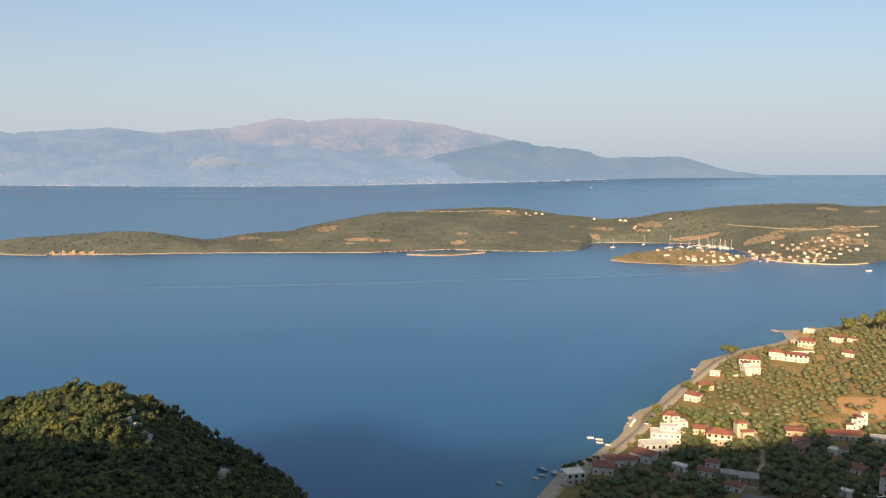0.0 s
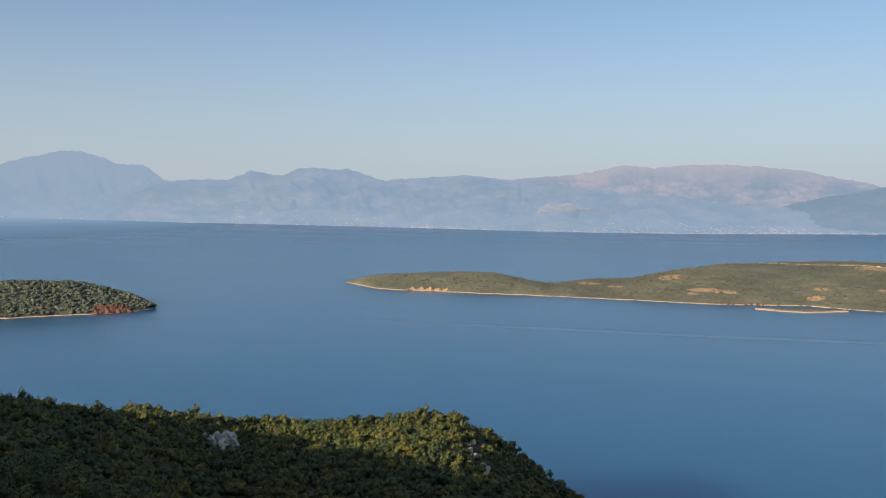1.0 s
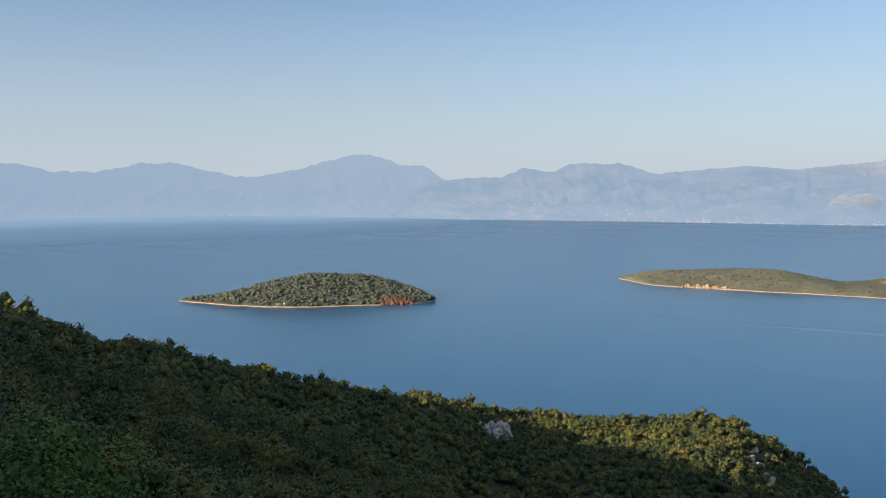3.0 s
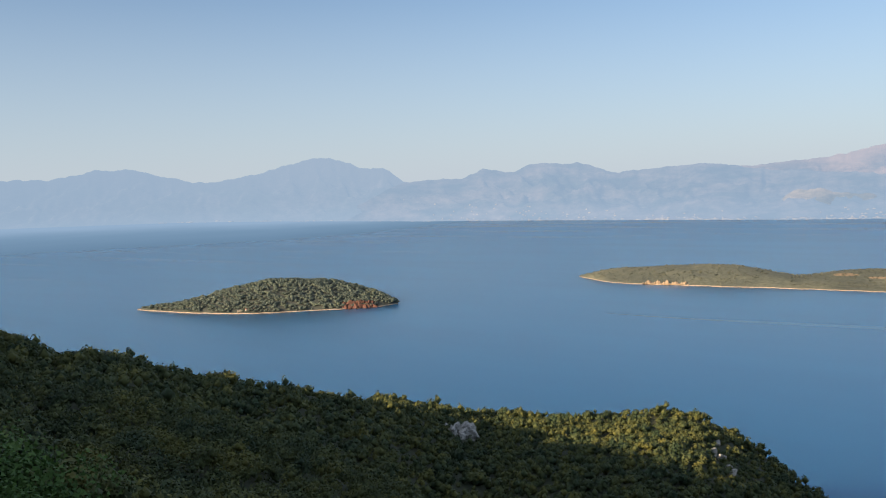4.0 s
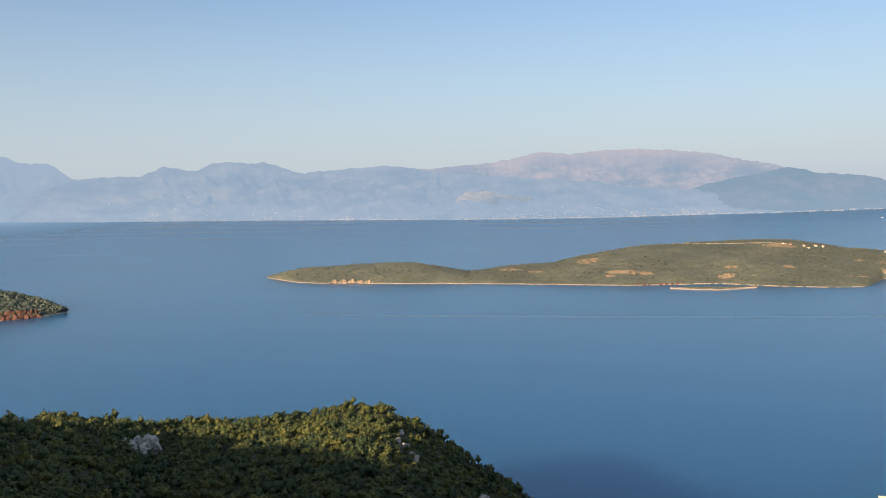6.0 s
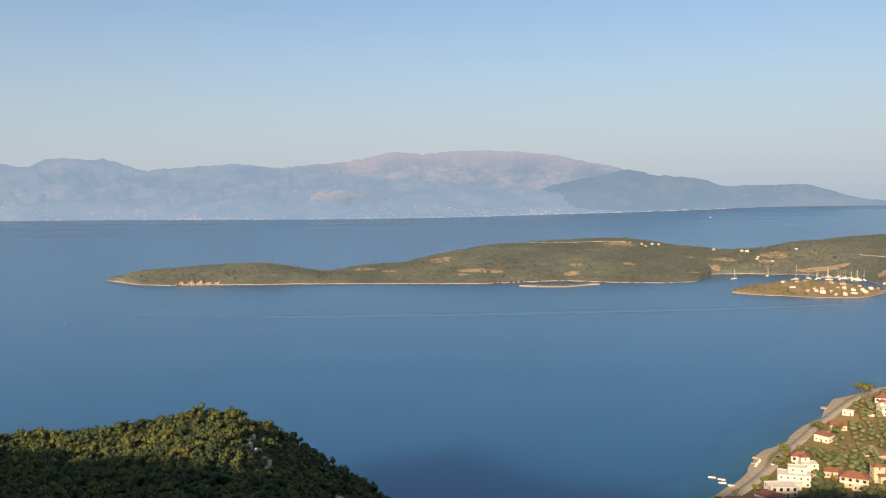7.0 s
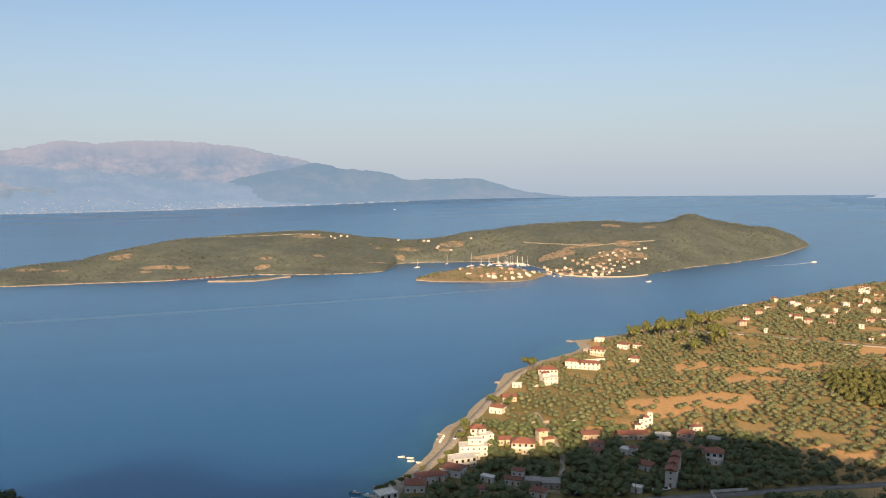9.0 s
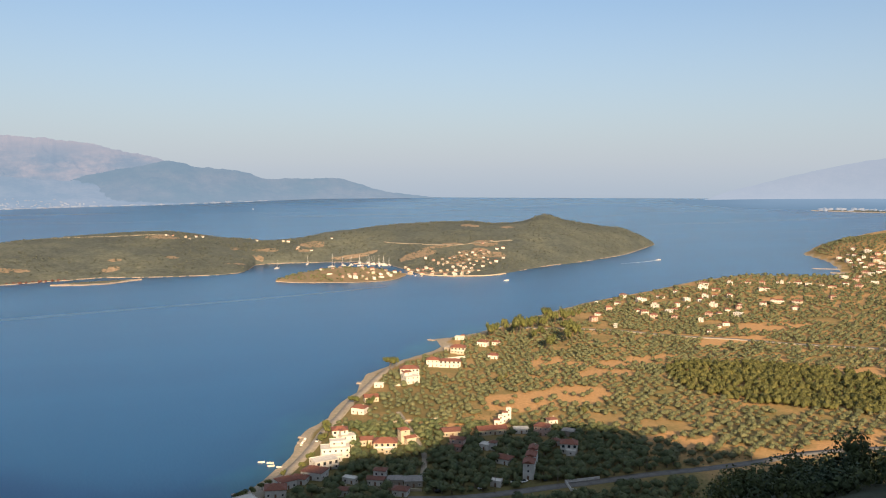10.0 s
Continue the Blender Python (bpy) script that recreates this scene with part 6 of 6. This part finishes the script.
copy_thing(launch, pose(570, 1113, 0, 0, 0, 10))
copy_thing(launch, pose(607, 3446, 0, 0, 0, 10)).scale = (1.0, 1.0, 1.0)
copy_thing(launch, pose(-588, 932, 0, 0, 0, 10)).scale = (0.13, 0.13, 0.13)
for bx, by in ((462, 1212), (470, 1206)):
    copy_thing(launch, pose(bx, by, 0, 0, 0, 40)).scale = (0.6, 0.6, 0.6)


def streak(name, line, wide, mat, label, z):
    pts = np.array(line, float)
    s = np.linspace(0, len(pts) - 1, 60)
    p = np.stack([np.interp(s, np.arange(len(pts)), pts[:, i]) for i in (0, 1)], -1)
    for _ in range(8):
        p[1:-1] = (p[:-2] + 2 * p[1:-1] + p[2:]) / 4
    t = np.gradient(p, axis=0)
    t /= np.linalg.norm(t, axis=1)[:, None]
    n = np.stack([-t[:, 1], t[:, 0]], -1)
    w = np.interp(s / s[-1], np.linspace(0, 1, len(wide)), wide)[:, None] * (1 + 0.4 * rough_field(p[:, 0], p[:, 1], 40, 3, 5))[:, None]
    v = np.stack([p - n * w / 2, p + n * w / 2], 1).reshape(-1, 2)
    me = mesh_of(name, np.concatenate([v, np.full((len(v), 1), z)], 1), grid_faces(60, 2), mat)
    return tagged(new(name, me), label, "wake", kind="stuff")


streak("boat_wake", [(963, 1269), (940, 1262), (905, 1250), (850, 1243)], (1.0, 3.0, 1.6, 0.3), FOAM, "thin white wake behind a motor boat", 0.05)

streak("foam_trail", [(-520, 976), (-430, 975), (-360, 982), (-280, 992), (-130, 1010), (11, 1035), (130, 1054), (225, 1072), (383, 1116)], (2, 10, 19, 20, 18, 16, 8), SLICK, "faint pale trail left on the water by a ship", 0.03)


# ---- vehicles and poles ----
def car(mat, label):
    root = tagged(new("car", None), label, "car", "cars by the road")
    bm = bmesh.new()
    vs = box_bm(bm, -2.1, 2.1, -0.85, 0.85, 0.3, 0.85)
    part("body", bm, mat, root, "", 0.1)
    bm = bmesh.new()
    vs = box_bm(bm, -1.3, 0.9, -0.75, 0.75, 0.84, 1.42)
    for v in vs[4:]:
        v.co.x *= 0.72
        v.co.y *= 0.85
    part("cabin", bm, GLASS, root, "dark windows", 0.06)
    for wx in (-1.3, 1.3):
        for wy in (-0.8, 0.8):
            bm = bmesh.new()
            rod(bm, (wx, wy - 0.1, 0.31), (wx, wy + 0.1, 0.31), 0.31, 10)
            part("wheel", bm, TYRE, root)
    return root


white_car, dark_car = car(CAR_WHITE, "white car parked beside the road"), car(CAR_DARK, "dark car parked beside the road")
for k, (vx, vy, vt) in enumerate([(213, 370.5, 80), (202, 372, 10), (197, 373.5, 10), (126, 494, 50), (121, 483, 60), (178, 373, 10), (157, 379, 10)]):
    src = white_car if k % 3 else dark_car
    m = pose(vx, vy, height_at(vx, vy) + 0.25, 0, 0, vt)
    if k < 2:
        (dark_car if k == 0 else white_car).matrix_world = m
    else:
        copy_thing(src, m)


def pole(x, y, h):
    root = tagged(new("utility_pole", None), "wooden utility pole with a crossarm", "pole", "utility poles of the plain")
    root.matrix_world = pose(x, y, height_at(x, y))
    bm = bmesh.new()
    rod(bm, (0, 0, -0.5), (0, 0, h), 0.16)
    part("post", bm, POLE, root)
    bm = bmesh.new()
    box_bm(bm, -0.9, 0.9, -0.06, 0.06, h - 0.8, h - 0.66)
    part("crossarm", bm, POLE, root)
    return root


first_pole = pole(182, 365.5, 9)
for px, py in ((217, 363.5), (152, 396), (402, 482), (442, 462), (268, 358), (330, 348), (332, 600)):
    copy_thing(first_pole, pose(px, py, height_at(px, py)))


# ---- rocks, cliffs and far settlements ----
def rock_bm(seed, size, tall=1.0, cuts=3):
    bm = bmesh.new()
    bmesh.ops.create_icosphere(bm, subdivisions=cuts, radius=1.0)
    for v in bm.verts:
        n = noise.noise(v.co * 1.3 + Vector((seed * 7.1, 0, 0))) * 0.45 + noise.noise(v.co * 3.1 + Vector((0, seed * 3.7, 0))) * 0.25 + noise.noise(v.co * 7 + Vector((0, 0, seed))) * 0.1
        v.co = Vector((v.co.x, v.co.y, v.co.z * tall)) * (1 + n) * size
    return bm


def cliff_bm(seed, size, tall, cuts=3):
    """A broken, blocky face of rock: a lump cut by a few flat planes."""
    bm = rock_bm(seed, size, tall, cuts)
    cut = random.Random(seed)
    for _ in range(7):
        n = Vector((cut.uniform(-1, 1), cut.uniform(-1, 1), cut.uniform(-0.3, 0.5))).normalized()
        for v in bm.verts:
            over = v.co.dot(n) - size * cut.uniform(0.62, 0.68)
            if over > 0:
                v.co -= n * over
    return bm


for k, (rx, ry, size) in enumerate(ROCKS):
    ob = tagged(new("rock", bm_mesh("rock", cliff_bm(k + 1, size, 1.0, 4), LIMESTONE)), "pale grey limestone outcrop among the shrubs", "rock", "limestone outcrops")
    ob.matrix_world = pose(rx, ry, height_at(rx, ry) + size * 0.4 + 0.4, 0, 0, k * 50)
for k in range(16):
    a = -25.4 + k * 0.19
    cx, cy = polar(a, float(curve(pen_front, a)) + 2 + k % 3)
    ob = tagged(new("cliff", bm_mesh("cliff", cliff_bm(20 + k, 2.8 + 0.8 * (k * 7 % 3), 0.7 + 0.12 * (k % 3)), OCHRE)), "ochre rock cliff rising from the shore", "cliff", "ochre cliffs")
    ob.matrix_world = pose(float(cx), float(cy), 0.8 + 0.6 * (k % 3), 0, 0, k * 40)
for k in range(10):
    a = -4.9 + k * 0.36
    cx, cy = polar(a, float(curve(pen_front, a)) + 3)
    ob = tagged(new("cliff", bm_mesh("cliff", cliff_bm(30 + k, 2.6 + 0.5 * (k % 3), 0.6), RED_EARTH)), "low red earth bank along the shore", "cliff", "red earth banks")
    ob.matrix_world = pose(float(cx), float(cy), 1.0, 0, 0, k * 40)
for k in range(22):
    tier = k % 2
    a = -45.75 + k * 0.105
    cx, cy = polar(a, float(curve(isle_front, a)) + 3 + 8 * tier)
    ob = tagged(new("cliff", bm_mesh("cliff", cliff_bm(40 + k, 3.6 + 0.8 * (k % 3), 0.9), RED_EARTH)), "red earth cliff at the end of the wooded island", "cliff", "red earth banks")
    ob.matrix_world = pose(float(cx), float(cy), 2.2 + 4.6 * tier - abs(k - 10) * 0.2, 0, 0, k * 40)

# white villages strung along the far coast
frng = np.random.default_rng(99)
fv, ff = [], []
for k in range(220):
    knot = (-56, -50, -47, -42, -36, -31, -25, -20, -16, -12, -9, -6, -3, 0.5, 3, 7, 9.5)[k % 17]
    a = knot + frng.normal(0, 1.3)
    if a < -58 or a > 13:
        continue
    deep = abs(frng.normal(0, 0.05))
    r = float(curve(coast_near, a)) - (14 if a < -39 else 4) + deep * 120 * (a > -39)
    cx, cy = polar(a, r)
    w, h = frng.uniform(5, 30), frng.uniform(1.0, 2.2)
    z = 0.5 + deep * 60 + max(0.0, float(np.interp(a, [-66, -56, -50, -44, -40], [54, 46, 31, 11, 0])))
    base = len(fv)
    ux, uy = math.cos(radians(a)), -math.sin(radians(a))
    for dz in (-1, h):
        for sx, sy in ((-1, -1), (1, -1), (1, 1), (-1, 1)):
            fv.append((cx + sx * w / 2 * ux + sy * 3 * uy, cy + sx * w / 2 * uy - sy * 3 * ux, z + dz))
    ff += [[base + i for i in q] for q in ((0, 1, 5, 4), (1, 2, 6, 5), (2, 3, 7, 6), (3, 0, 4, 7), (4, 5, 6, 7))]
middle_tree = tree_of(middle_range)
for k in range(260):   # and climbing the low ground behind
    knot, wide, deep = ((-13, 1.6, 70), (-9, 2.0, 110), (-5, 1.5, 90), (-1.5, 1.2, 60), (-22, 3, 50), (-30, 3, 60), (-36, 2.5, 40))[k % 7]
    a = knot + frng.normal(0, wide)
    cx, cy = polar(a, float(curve(coast_near, a)) + abs(frng.normal(0, deep)))
    z = drop(middle_tree, float(cx), float(cy))
    w, h = frng.uniform(4, 13), frng.uniform(1.5, 3.5)
    base = len(fv)
    ux, uy = math.cos(radians(a)), -math.sin(radians(a))
    for dz in (-3, h):
        for sx, sy in ((-1, -1), (1, -1), (1, 1), (-1, 1)):
            fv.append((cx + sx * w / 2 * ux + sy * 3 * uy, cy + sx * w / 2 * uy - sy * 3 * ux, z + dz))
    ff += [[base + i for i in q] for q in ((0, 1, 5, 4), (1, 2, 6, 5), (2, 3, 7, 6), (3, 0, 4, 7), (4, 5, 6, 7))]
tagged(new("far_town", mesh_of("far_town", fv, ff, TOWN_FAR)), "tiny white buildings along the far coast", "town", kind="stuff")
fv, ff = [], []
for k in range(90):
    a = frng.uniform(46.6, 56)
    r = 3850 + frng.uniform(-20, 120)
    cx, cy = polar(a, r)
    w, h = frng.uniform(6, 18), frng.uniform(4, 12)
    base = len(fv)
    for dz in (-1, h):
        for sx, sy in ((-1, -1), (1, -1), (1, 1), (-1, 1)):
            fv.append((cx + sx * w / 2, cy + sy * w / 2, 1 + dz))
    ff += [[base + i for i in q] for q in ((0, 1, 5, 4), (1, 2, 6, 5), (2, 3, 7, 6), (3, 0, 4, 7), (4, 5, 6, 7))]
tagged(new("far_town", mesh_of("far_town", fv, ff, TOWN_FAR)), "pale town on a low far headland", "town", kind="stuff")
island("headland_far", (46.4, 57), [(46.4, 3840), (50, 3790), (57, 3740)], [(46.4, 20, 1.5), (50, 90, 5), (57, 90, 12)], [(46.4, 40), (50, 180), (57, 180)], 0.2, [SCRUB, SHORE],
       "low far headland with a town", 131, 0.2, 10, "headland")
